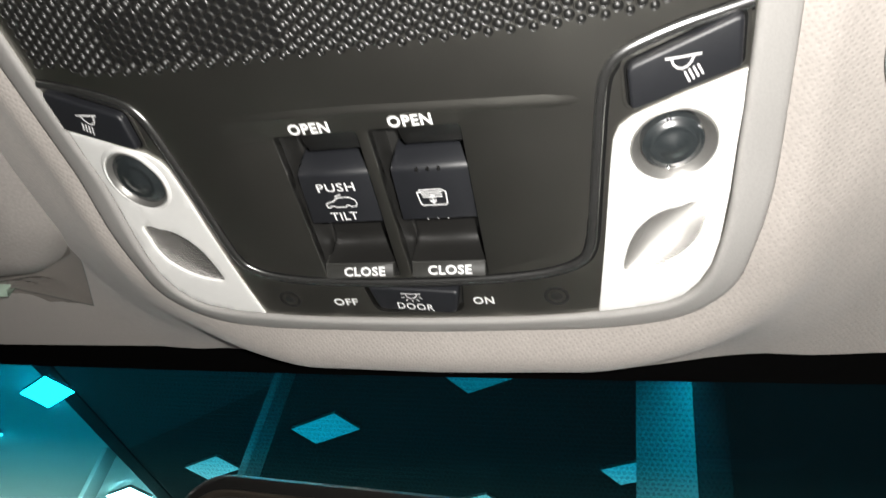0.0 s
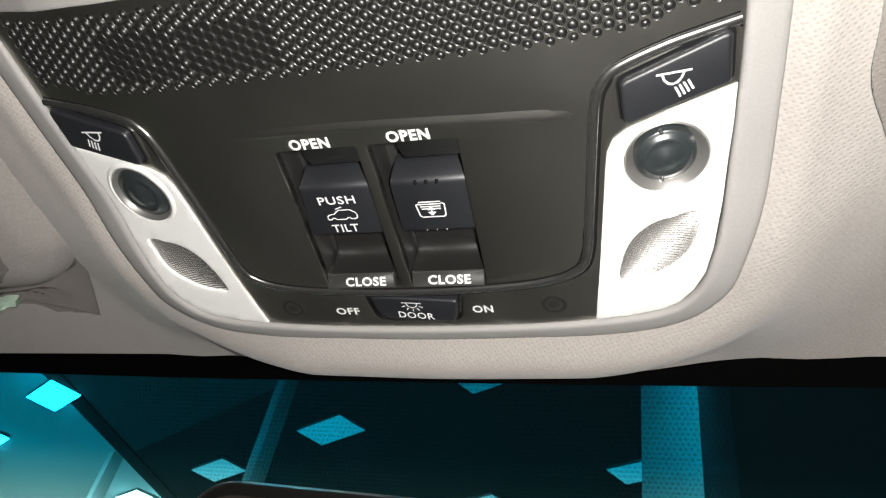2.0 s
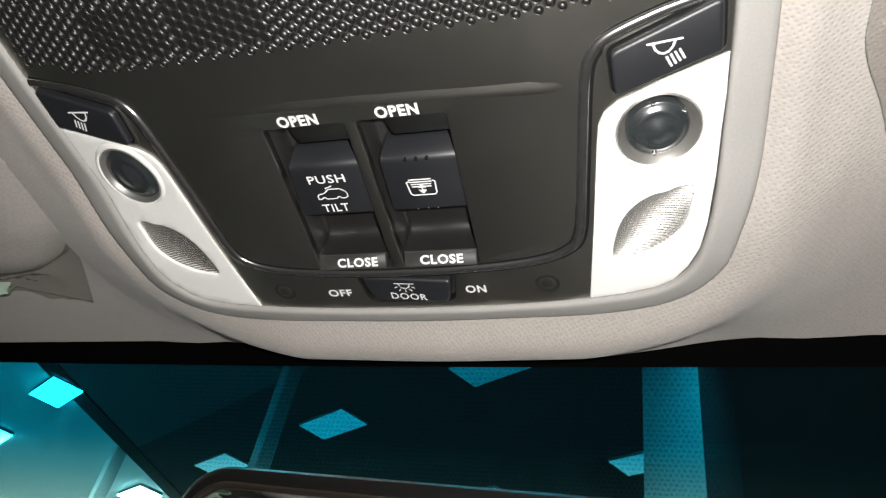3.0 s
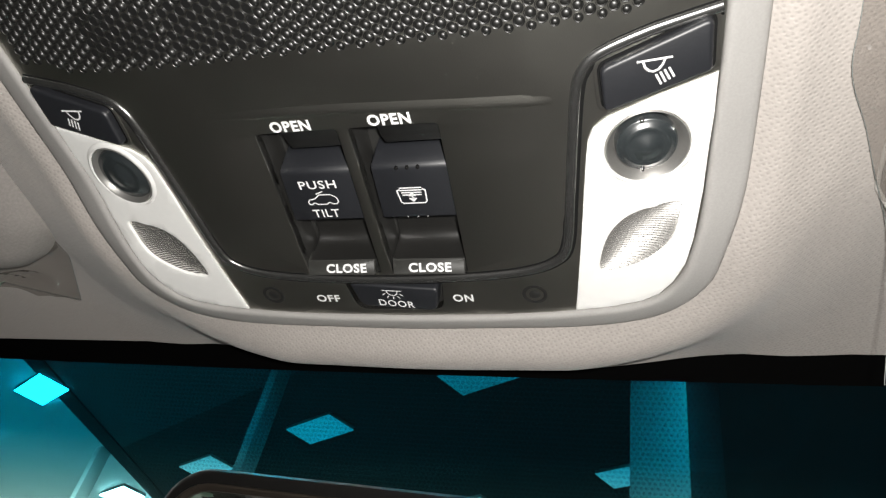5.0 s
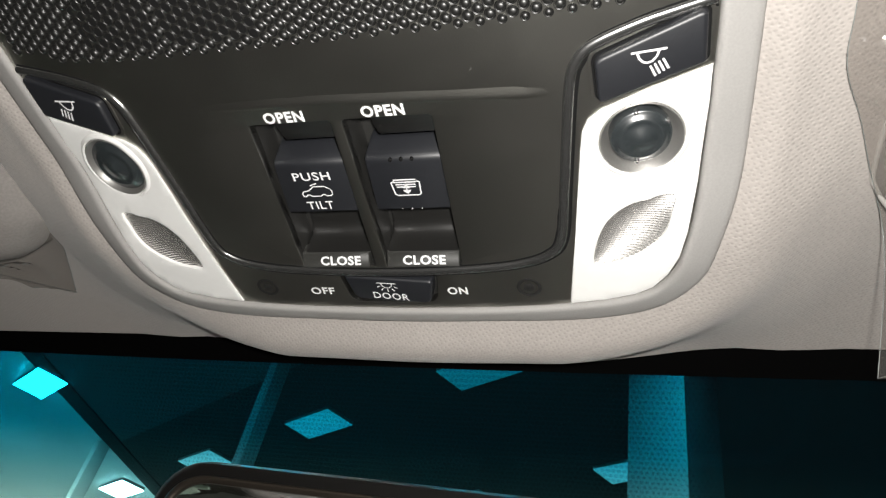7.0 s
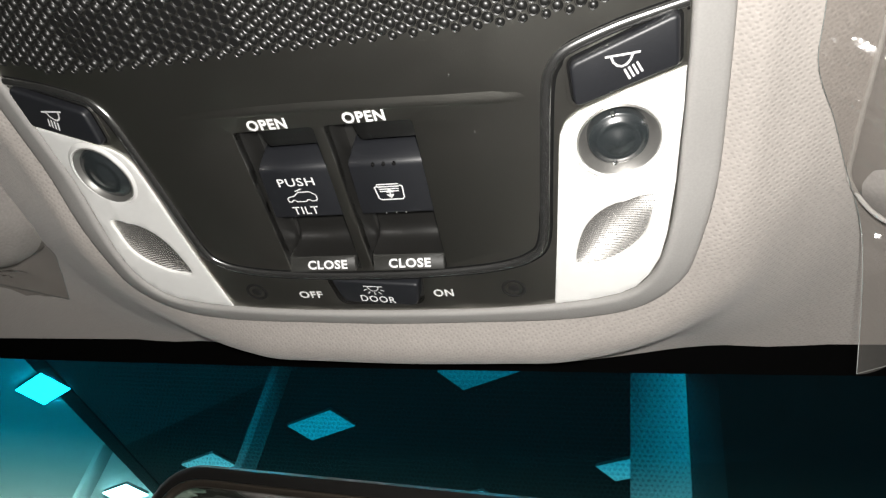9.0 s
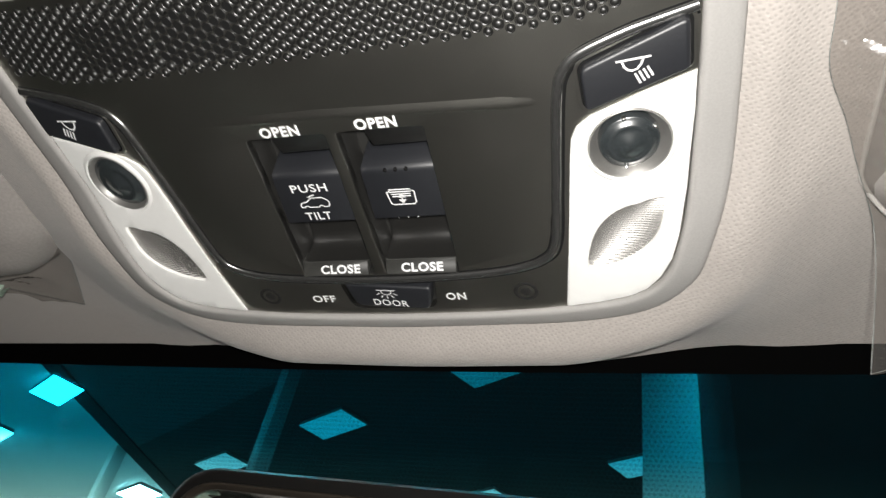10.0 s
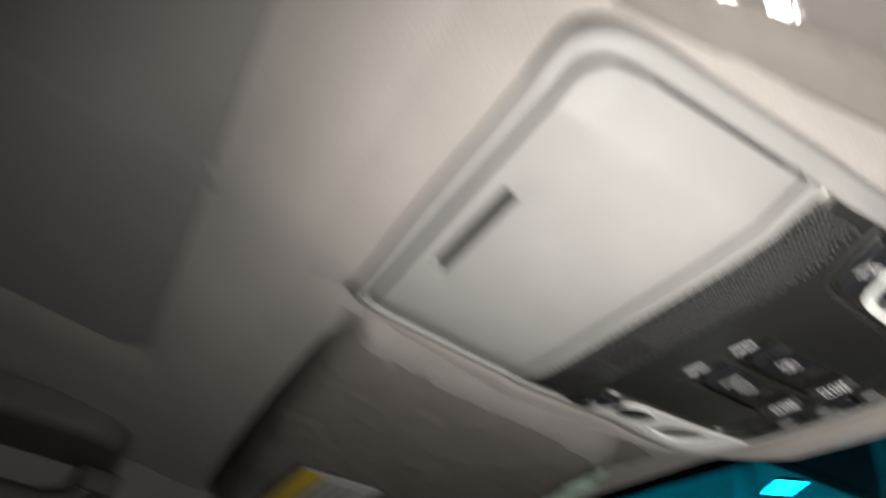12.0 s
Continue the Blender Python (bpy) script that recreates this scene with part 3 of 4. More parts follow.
def roof_switch(cx, label):
    well = WELL[0] if cx < 0 else WELL[1]
    sw = part("roof_switch", rocker(cx, 0.0103), BLUE, console, label, 36)
    part("switch_recess", loft([[(x, y, 0.0) for x, y in shrink(well, -0.0003)], [(x, y, 0.0006) for x, y in well], [(x, y, 0.0118) for x, y in well]], cap_last=True), WALL, console, "deep black switch recess")
    part("finger_scoop", loft([[(lean(cx, y) - 0.0060, y, -h + 0.005), (lean(cx, y) - 0.0054, y, -h + 0.0012), (lean(cx, y) - 0.0044, y, -h), (lean(cx, y) + 0.0112, y, -h)] for y, h in REAR_RAMP], closed=False), SCOOP, console, "curved black finger scoop", 50)
    rows = []
    for y, h in FRONT_RAMP:
        x0, x1 = lean(cx, y) - (0.0101 if cx < 0 else 0.0112), far_wall(cx, y) + 0.0006
        rows.append([(x0, y, -h + 0.006), (x0, y, -h + 0.0010), (x0 + 0.0004, y, -h + 0.0003), (x0 + 0.0012, y, -h), (x1 - 0.0010, y, -h), (x1 - 0.0003, y, -h + 0.0002), (x1, y, -h + 0.0008), (x1, y, -h + 0.006)])
    part("finger_scoop", loft(rows, closed=False), SCOOP, console, "curved black finger scoop", 50)
    mid = lean(cx, 0.0355)
    sill = [(mid - 0.0112, 0.0336), (mid + 0.0112, 0.0336), (mid + 0.0110, 0.0378), (mid - 0.0114, 0.0378)]
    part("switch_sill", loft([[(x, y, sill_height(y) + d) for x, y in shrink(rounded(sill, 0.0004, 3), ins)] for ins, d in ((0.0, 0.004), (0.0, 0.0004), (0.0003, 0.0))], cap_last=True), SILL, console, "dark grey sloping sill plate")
    part("lettering", lettering("OPEN", -0.01335 if cx < 0 else 0.01375, -0.0157, 0.0114, 0.0033, -0.00012, 0, 0.036), PRINT, console, "white printed word")
    part("lettering", lettering("CLOSE", -0.01385 if cx < 0 else 0.01275, 0.0358, 0.0132, 0.0024, lambda x, y: sill_height(y) - 0.00012, 0, 0.036), PRINT, console, "white printed word")
    surface = lambda x, y: (x, y, face_height(y) - 0.00014)
    if cx < 0:
        for word, x, y, w, h in (("PUSH", -0.0133, 0.0047, 0.0112, 0.0028), ("TILT", -0.0137, 0.0148, 0.0081, 0.0028)):
            part("lettering", lettering(word, x, y, w, h, lambda x, y: face_height(y) - 0.00014, 0, 0.014), PRINT, sw, "white printed word")
        part("icon", strokes([[(-0.0132 + u * 0.00090, 0.0104 + v * 0.00076) for u, v in l] for l in CAR_ICON], 0.00036, surface), PRINT, sw, "white car outline symbol")
    else:
        part("icon", strokes([[(0.0134 + u * 0.00082, 0.0103 + v * 0.00088) for u, v in l] for l in SHADE_ICON], 0.00040, surface), PRINT, sw, "white sunshade symbol")
        for k in (-1, 0, 1):
            part("stud", lathe(0.0140 + k * 0.0030, 0.0006, [(0.0006, 0.0026), (0.0005, 0.0017), (0.0, 0.0015)], 12), GLOSS, sw)
            part("stud", lathe(0.0133 + k * 0.0029, 0.0172, [(0.00016, 0.0022), (0.00012, 0.0017), (0.0, 0.00165)], 8), PRINT, sw)


roof_switch(-0.0131, "blue-black rocker switch for the tilting roof")
roof_switch(0.0140, "blue-black rocker switch for the sunshade")

# ---- door light switch ----
part("switch_recess", loft([[(x, y, 0.0) for x, y in DOORWELL], [(x, y, 0.003) for x, y in DOORWELL]], cap_last=True), WALL, console)
def rocked(bm):
    """The slide switch stands tilted, its free end proud."""
    for v in bm.verts:
        v.co.z -= 0.075 * v.co.x - 0.0002
    return bm


door_switch = part("door_light_switch", rocked(slab(rounded(mm([(-14.8, 41.8), (14.2, 42.4), (12.2, 52.0), (-13.0, 51.8)]), [0.0012, 0.0012, 0.0035, 0.0035]), -0.0012, 0.004, 0.0009, segments=3)), BLUE, console, "blue-black slide switch")
part("lettering", rocked(lettering("DOOR", -0.0006, 0.0494, 0.0118, 0.0028, -0.00134, 1.5, 0.014)), PRINT, door_switch, "white printed word")
BULB = [[(-3.4, -2.0), (3.4, -2.0)], [(-2.0, -1.9), (-1.6, -0.6), (-0.6, 0.1), (0.6, 0.1), (1.6, -0.6), (2.0, -1.9)], [(0, 0.8), (0, 1.8)], [(-1.6, 0.5), (-2.3, 1.4)], [(1.6, 0.5), (2.3, 1.4)], [(-2.6, -0.5), (-3.6, 0.0)], [(2.6, -0.5), (3.6, 0.0)]]
part("icon", rocked(strokes([[(-0.0010 + u * 0.00092, 0.0457 + v * 0.00092) for u, v in l] for l in BULB], 0.00032, lambda x, y: (x, y, -0.00134))), PRINT, door_switch, "white lamp symbol")
part("lettering", lettering("OFF", -0.0236, 0.0481, 0.0080, 0.0031, -0.00012, 1, 0.024), PRINT, console, "white printed word")
part("lettering", lettering("ON", 0.0207, 0.0480, 0.0063, 0.0031, -0.00012, 0, 0.024), PRINT, console, "white printed word")
for s in (-1, 1):
    part("dimple_cup", lathe(s * 0.0425, 0.0466, [(0.0038, 0.0001), (0.0035, -0.00012), (0.0030, -0.00012), (0.0023, 0.0001), (0.0018, 0.0001), (0.0014, -0.00015), (0.0008, -0.0003), (0.0, -0.00035)], 28), SCOOP, console, "small round black dimple")

# ---- map lights, one on each side ----
LAMP_ICON = [[(-3.6, 0.0), (3.6, 0.0)], [(-2.5, 0.05), (-2.1, 1.5), (-1.3, 2.45), (-0.35, 2.8), (0.7, 2.5), (1.6, 1.5), (2.2, 0.05)]] + [[(0.24 + 0.92 * k, 3.76 - 0.42 * k), (1.2 + 0.92 * k, 6.1 - 0.46 * k)] for k in range(4)]


def map_light(s):
    flip = (lambda pts: pts) if s > 0 else mirrored
    lens = flip(mm([(53.9, 52.8), (57.4, 27), (60.6, 0), (61.4, -5), (63.0, -8.3), (66.3, -10.6), (78, -14.4), (90.8, -17.8), (90.2, -8), (88.2, 13), (86.0, 27.0), (84.0, 35.0), (81.0, 41.2), (77.2, 46.0), (72.6, 48.7), (63.6, 51.2)]))
    ring = circle(s * 0.075, -0.0012, 0.0098)
    leaf = flip(LEAF)
    cover = part("map_light_lens", crown(slab(lens, -0.0007, 0.0022, 0.0004, [ring, leaf]), list(np.arange(0.054, 0.092, 0.003)), list(np.arange(-0.016, 0.054, 0.0035))), WHITE, console, "bright white translucent lamp cover")
    h = rise(0.075, 0)
    tilt = 0.15 * s
    cup = lathe(0, 0, [(0.0101, -0.0010), (0.0098, -0.0013), (0.0095, -0.0011), (0.0079, 0.0024), (0.0075, 0.0030), (0.0060, 0.0034), (0.0, 0.0034)])
    dome = lathe(0, 0, [(0.0074, 0.0029), (0.0074, 0.0006)] + [(r / 1000, -0.0014 * (1 - (r / 7.4) ** 2) - 0.0009 * math.exp(-(r / 3.0) ** 2) - 0.0004 * math.exp(-((r - 5.2) / 0.8) ** 2)) for r in np.linspace(7.2, 0.0, 22)])
    place = Matrix.Translation((s * 0.075, -0.0012, h)) @ Matrix.Rotation(-tilt, 4, "Y")
    if s < 0:
        # this lamp's lens fills its ring
        bmesh.ops.transform(dome, matrix=Matrix.Diagonal((1.18, 1.18, 1.0, 1.0)), verts=dome.verts[:])
    bmesh.ops.transform(cup, matrix=place, verts=cup.verts[:])
    bmesh.ops.transform(dome, matrix=place, verts=dome.verts[:])
    lip = lathe(0, 0, [(0.0100, -0.0004), (0.0102, -0.0012), (0.0106, -0.0014), (0.0112, -0.0012), (0.0118, -0.0006)])
    bmesh.ops.transform(lip, matrix=place, verts=lip.verts[:])
    part("raised_lip", lip, WHITE, cover)
    part("lamp_ring", cup, CHROME, cover, "satin metal ring")
    dome_lens = part("dome_lens", dome, DARKLENS, cover, "smoked dome lens", 70)
    # shiny beads stand in for the three glints at the lens rim
    for turn in (262, 330, 100) if s > 0 else ():
        a = radians(turn)
        glint_bead = lathe(0.0071 * math.cos(a), 0.0071 * math.sin(a), [(0.0006, 0.0006), (0.0006, -0.0003), (0.00052, -0.0006), (0.0003, -0.0008), (0.0, -0.0009)], 12)
        bmesh.ops.transform(glint_bead, matrix=place, verts=glint_bead.verts[:])
        part("lens_glint", glint_bead, GLINT, dome_lens, "small shiny bead for a rim glint", 70)
    # ribbed window: fine ridges across a shallow bowl
    ys = [p[1] for p in leaf]
    bm = bmesh.new()
    n = 60
    prev = None
    for k in range(n + 1):
        y = min(ys) + (max(ys) - min(ys)) * (k + 0.001) / (n + 0.002)
        cuts = sorted(a[0] + (b[0] - a[0]) * (y - a[1]) / (b[1] - a[1]) for a, b in zip(leaf, leaf[1:] + leaf[:1]) if (a[1] <= y) != (b[1] <= y))
        if len(cuts) < 2:
            continue
        row = []
        for q in range(13):
            x = cuts[0] + (cuts[-1] - cuts[0]) * q / 12
            u, v = q / 6 - 1, 2 * k / n - 1
            bowl = 0.0017 * (1 - u ** 2) * (1 - v ** 2)
            row.append(bm.verts.new((x, y, rise(x, y) + 0.0002 + bowl + (0.00020 if k % 2 else 0.0))))
        if prev:
            for a in range(12):
                bm.faces.new((prev[a], prev[a + 1], row[a + 1], row[a]))
        prev = row
    part("ribbed_window", bm, CLEARLENS, cover, "clear ribbed lamp window", 0)
    # press button behind the lamp
    outline = flip(rounded(mm([(65.4, -24.3), (89.4, -32.1), (89.3, -19.6), (65.8, -13.0)]), [0.0024, 0.0016, 0.0014, 0.0016]))
    part("button_gap", crown(slab(shrink(outline, -0.0010), -0.0002, 0.001)), PIT, console)
    part("button_rim", crown(slab(shrink(outline, -0.0016), -0.00035, 0.001, 0.0001, [shrink(outline, -0.0007)])), BLACK, console, "raised black rim round the button", 60)
    button = part("map_light_button", crown(slab(outline, -0.0027, 0.001, 0.0017, segments=4)), BLUE, console, "blue-black press button")
    ox, oy = s * 0.0772, -0.0248
    icon = [[(ox + s * u * 0.001, oy + v * 0.001) for u, v in l] for l in LAMP_ICON]
    part("icon", strokes(icon, 0.00052, lambda x, y: (x, y, rise(x, y) - 0.00285)), PRINT, button, "white map lamp symbol")


for side in (1, -1):
    map_light(side)

# ---- sunglass holder ----
CROSS = rounded(mm([(-92.6, -59.8), (92.6, -59.8), (92.8, -65.6), (-92.8, -65.6)]), 0.0006)
part("cross_bar", crown(slab(CROSS, -0.0012, 0.003, 0.0009)), GREY, console)
HOLD_HALF = mm([(91.4, -67.9), (91.9, -110), (91.3, -135.2), (86.7, -144.4), (76.3, -147.6), (40, -148.4)])
HOLD = spline(HOLD_HALF, 5, closed=False) + mirrored(spline(HOLD_HALF, 5, closed=False))
SLOT = rounded(mm([(-31, -140.0), (31, -140.0), (31, -134.6), (-31, -134.6)]), 0.0006)
holder = part("sunglass_holder_door", crown(slab(HOLD, -0.0004, 0.004, 0.0012, [SLOT])), GREY, console, "light grey sunglass holder door")
part("seam_backing", crown(slab(rounded(mm([(-92.5, -64.5), (92.5, -64.5), (92.5, -69.5), (-92.5, -69.5)]), 0.0005), 0.0045, 0.0055)), PIT, console)
part("finger_slot", crown(slab(shrink(SLOT, -0.001), 0.0045, 0.0065)), PIT, holder, "dark finger slot")

# ---- headliner ----
def lining_height(x, y, d):
    """Height of the cloth at distance d outside the console's surround."""
    front = min(1.0, max(0.0, (y - 0.01) / 0.04))
    rear = min(1.0, max(0.0, (-y - 0.10) / 0.05))
    px, py = math.copysign(min(abs(x), 0.095), x), max(y, -0.15)
    s = max(0.0, abs(px) - 0.048)
    away = min(1.0, max(0.0, d - 0.002) / 0.026)
    raised = 0.17 * s * s / (s + 0.006) if y > -0.004 else 0.0
    z0 = rise(px, py) + 0.0030 + 0.0006 * away + max(0.0, raised - rise(px, py)) * away * away * (3 - 2 * away) * min(1.0, max(0.0, (y + 0.004) / 0.01))
    fall = 0.85 * min(1.0, max(0.0, -x - 0.052) / 0.036) if x < 0 else 0.25 * min(1.0, max(0.0, x - 0.066) / 0.03)
    lip = -0.0050 * front * (1 - fall) * math.exp(-((d - 0.013) / 0.010) ** 2) - 0.0030 * (1 - front) * math.exp(-((d - 0.006) / 0.006) ** 2) * (1 - rear)
    wide = 0.031 + (0.024 - 0.007 * front) * min(1.0, max(0.0, abs(x) - 0.060 - 0.026 * front) / 0.03)
    k = min(1.0, max(0.0, (d - 0.014 - 0.004 * front) / (wide if rear < 0.5 else 0.08)))
    step = (0.0170 * (1 - rear) + 0.010 * rear) * k * k * (3 - 2 * k)
    roof = 0.030 * min(1.0, max(0.0, -y - 0.16) / 0.25) - 0.04 * max(0.0, abs(x) - 0.35) ** 1.3
    return z0 + lip + step + roof


def headliner_sheet():
    steps = [0, 0.0015, 0.003, 0.005, 0.0075, 0.010, 0.0125, 0.015, 0.018, 0.021, 0.024, 0.028, 0.034, 0.042, 0.055, 0.075, 0.10, 0.14, 0.19, 0.26, 0.35, 0.46, 0.60, 0.8, 1.1]
    rings = []
    for d in steps:
        ring = []
        pts = shrink(OUTER, -d) if d < 0.03 else None
        for i in range(len(OUTER)):
            if pts:
                px, py = pts[i]
            else:
                base = OFFSET[i]
                px, py = base[0] + FAN[i][0] * (d - 0.028), base[1] + FAN[i][1] * (d - 0.028)
            ring.append((px, py, lining_height(px, py, d)))
        rings.append(ring)
    bm = loft(rings)
    for co, no in (((0, 0.104, 0), (0, 1, 0)), ((0.63, 0, 0), (1, 0, 0)), ((-0.63, 0, 0), (-1, 0, 0)), ((0, -1.0, 0), (0, -1, 0))):
        bmesh.ops.bisect_plane(bm, geom=bm.verts[:] + bm.edges[:] + bm.faces[:], plane_co=co, plane_no=no, dist=1e-6, clear_outer=True)
    return bm


OFFSET = shrink(OUTER, -0.028)
FAN = [tuple((Vector(b) - Vector(a)).normalized()) for a, b in zip(shrink(OUTER, -0.010), OFFSET)]
sheet = headliner_sheet()
# the opening of the sliding roof
SUNROOF = (-0.372, 0.372, -0.95, -0.204)
headliner = solid("ceiling", sheet, FABRIC, "greige knitted cloth headliner of a car roof", "headliner", kind="structure", smooth=60)

def cut_sunroof(ob):
    bm = bmesh.new()
    bm.from_mesh(ob.data)
    x0, x1, y0, y1 = SUNROOF
    c = 0.066
    corners = [(x0, y1 - c), (x0 + c * 0.3, y1 - c * 0.3), (x0 + c, y1)]
    for co, no in (((x0, 0, 0), (1, 0, 0)), ((x1, 0, 0), (1, 0, 0)), ((0, y0, 0), (0, 1, 0)), ((0, y1, 0), (0, 1, 0))):
        bmesh.ops.bisect_plane(bm, geom=bm.verts[:] + bm.edges[:] + bm.faces[:], plane_co=co, plane_no=no, dist=1e-6)
    for s in (-1, 1):
        for a, b in zip(corners, corners[1:]):
            no = Vector((-(b[1] - a[1]), b[0] - a[0], 0))
            pa = (a[0] * (1 if s < 0 else -1), a[1], 0)
            no = Vector((no.x * (1 if s < 0 else -1), no.y, 0))
            bmesh.ops.bisect_plane(bm, geom=bm.verts[:] + bm.edges[:] + bm.faces[:], plane_co=pa, plane_no=no, dist=1e-6)

    def inside(p):
        ax = abs(p.x)
        if not (ax < x1 and y0 < p.y < y1):
            return False
        u, v = x1 - ax, y1 - p.y
        return (u / c + v / c * 0.43 > 0.43) and (v / c + u / c * 0.43 > 0.43)

    bmesh.ops.delete(bm, geom=[f for f in bm.faces if inside(f.calc_center_median())], context="FACES")
    bm.to_mesh(ob.data)
    bm.free()


cut_sunroof(headliner)


def ring_height(x, y):
    d = min(math.hypot(x - ox, y - oy) for ox, oy in OUTER)
    return lining_height(x, y, max(0.03, d))


def dense(points, step):
    """Extra points along the long sides of an outline."""
    out = []
    for a, b in zip(points, points[1:] + points[:1]):
        n = max(1, int(math.hypot(b[0] - a[0], b[1] - a[1]) / step))
        out += [(a[0] + (b[0] - a[0]) * k / n, a[1] + (b[1] - a[1]) * k / n) for k in range(n)]
    return out


x0, x1, y0, y1 = SUNROOF
ROOF_RING = dense(rounded([(x0, y1), (x1, y1), (x1, y0), (x0, y0)], 0.060, 8), 0.02)
sunshade = thing("sunroof_shade", "dark grey cloth sunshade closed in the roof opening", "sunshade")
LIP = ((-0.034, 0.0008), (-0.022, -0.0004), (-0.010, -0.0010), (0.0, -0.0010), (0.010, -0.0002), (0.018, 0.0010), (0.026, 0.0028), (0.034, 0.0050), (0.042, 0.0075))
part("opening_lip", loft([[(x, y, ring_height(x, y) + dz) for x, y in shrink(ROOF_RING, ins)] for ins, dz in LIP]), FABRIC, sunshade, "rolled cloth edge of the roof opening", 60)


def shade_ring(ins, dz):
    mid, hx, hy = (y0 + y1) / 2, x1, (y1 - y0) / 2
    ring = [(x * (hx - ins) / hx, mid + (y - mid) * (hy - ins) / hy) for x, y in ROOF_RING]
    return [(x, y, ring_height(x, y) + dz) for x, y in ring]


part("shade_panel", loft([shade_ring(0.10, 0.0085), shade_ring(0.028, 0.0085)] + [shade_ring(ins, 0.0045) for ins in (0.028, 0.05, 0.08, 0.12, 0.17, 0.22, 0.27, 0.30)], cap_first=True, cap_last=True), SHADE, sunshade, "", 60)

# ---- windshield ----
def on_glass(x, y, off=0.0):
    """A point of the windshield's inner face, off metres towards the cabin."""
    bow = -0.05 * x * x
    return (x, y + bow - 0.447 * off, 0.085 - 0.5 * y - 0.894 * off)


def glass_sheet(xs, ys, thick=0.004, off=0.0):
    rings = [[on_glass(x, y, off) for x in xs] for y in ys]
    back = [[on_glass(x, y, off - thick) for x in xs] for y in reversed(ys)]
    bm = loft(rings + back + [rings[0]], closed=False)
    bmesh.ops.remove_doubles(bm, verts=bm.verts[:], dist=1e-6)
    bmesh.ops.holes_fill(bm, edges=bm.edges[:])
    return bm


windshield = thing("window_1", "teal tinted car windshield with a black dotted border", "windshield", kind="structure")
pane = part("pane", glass_sheet(list(np.linspace(-0.66, 0.66, 23)), [0.09, 0.12, 0.2, 0.3, 0.5, 0.7, 0.95]), GLASS, windshield, "teal tinted glass")
pane.visible_shadow = False
part("border", glass_sheet(list(np.linspace(-0.66, 0.66, 23)), [0.088, 0.0995, 0.110, 0.1185], 0.0008, 0.0012), FRIT, windshield, "black ceramic border")


def frit_dots():
    bm = bmesh.new()
    pitch, row = 0.0021, 0.0019
    for r in range(46):
        y = 0.1195 + r * row
        for c in range(-104, 42):
            x = 0.02 + (c + 0.5 * (r % 2)) * pitch
            if x < -0.196 + 0.8 * max(0.0, y - 0.130) or x > 0.102:
                continue
            fade = min(0.97, 0.35 + 9.0 * (x + 0.196 - 0.8 * max(0.0, y - 0.130)), 0.35 + 14.0 * (0.106 - x), 0.35 + 14.0 * (0.1195 + 46 * row - y))
            px, py, pz = on_glass(x, y, 0.0003)
            vs = [bm.verts.new((px + 0.001 * fade * math.cos(k * math.pi / 3), py + 0.001 * fade * math.sin(k * math.pi / 3) * 0.894, pz - 0.001 * fade * math.sin(k * math.pi / 3) * 0.447)) for k in range(6)]
            bm.faces.new(vs)
    return bm


tagged(part("border_dots", frit_dots(), DOTS, windshield, "fine black ceramic dots", 0), kind="stuff")

# ---- rear-view mirror ----
mirror = thing("rearview_mirror", "black framed rear-view mirror hanging before the windshield", "mirror", place=CAR @ pose(0.016, 0.128, -0.0640, 13, 4.0, -4))


def panel_ring(w, h, r, y, n=8):
    return [(a, y, b) for a, b in rounded([(-w, -h), (w, -h), (w, h), (-w, h)], r, n)]


part("housing", loft([panel_ring(0.112, 0.022, 0.018, 0.034), panel_ring(0.120, 0.031, 0.020, 0.024), panel_ring(0.1265, 0.0365, 0.022, 0.010), panel_ring(0.1285, 0.0385, 0.023, 0.002), panel_ring(0.1285, 0.0385, 0.023, -0.003),
                      panel_ring(0.1270, 0.0370, 0.022, -0.0055), panel_ring(0.1245, 0.0345, 0.020, -0.0062), panel_ring(0.1215, 0.0315, 0.018, -0.0050)], cap_first=True, cap_last=True), RIM, mirror, "glossy black housing with a rounded rim")
part("inner_rim", loft([panel_ring(0.1225, 0.0325, 0.019, -0.0048), panel_ring(0.1222, 0.0322, 0.019, -0.0064), panel_ring(0.1212, 0.0312, 0.018, -0.0070), panel_ring(0.1200, 0.0300, 0.0175, -0.0066), panel_ring(0.1194, 0.0294, 0.017, -0.0054)]), BRONZE, mirror, "dark bronze inner rim", 60)
part("mirror_glass", loft([panel_ring(0.1212, 0.0312, 0.018, -0.0054), panel_ring(0.1205, 0.0305, 0.018, -0.0058)], cap_first=True, cap_last=True), MIRROR, mirror, "silvered mirror glass")
part("stem", tube([(-0.016, 0.030, 0.0), (-0.016, 0.044, 0.012), (-0.016, 0.056, 0.030), (-0.016, 0.058, 0.046)], 0.009, 12), GLOSS, mirror, "black mounting stem")

# ---- sun visors in their wrapping ----
def visor_ring(s, grow, z, droop=0.12):
    pts = [(0.107, -0.143), (0.245, -0.142), (0.42, -0.135), (0.42, 0.022), (0.25, 0.040), (0.146, 0.040), (0.1315, 0.022), (0.1215, -0.07)]
    if s > 0:
        pts[0], pts[-1], pts[-2] = (0.121, -0.143), (0.1325, -0.07), (0.1298, 0.0215)
    pts = [(x, y + (0.005 if y > 0.015 else 0.0)) for x, y in pts]
    ring = rounded(pts, [0.012, 0.05, 0.03, 0.03, 0.05, 0.022, 0.02 if s < 0 else 0.012, 0.04], 6)
    ring = shrink(ring, -grow)
    if s < 0:
        ring = [(-x, y) for x, y in ring]
    return [(x, y, z + 0.015 - droop * max(0.0, abs(x) - 0.12)) for x, y in ring]


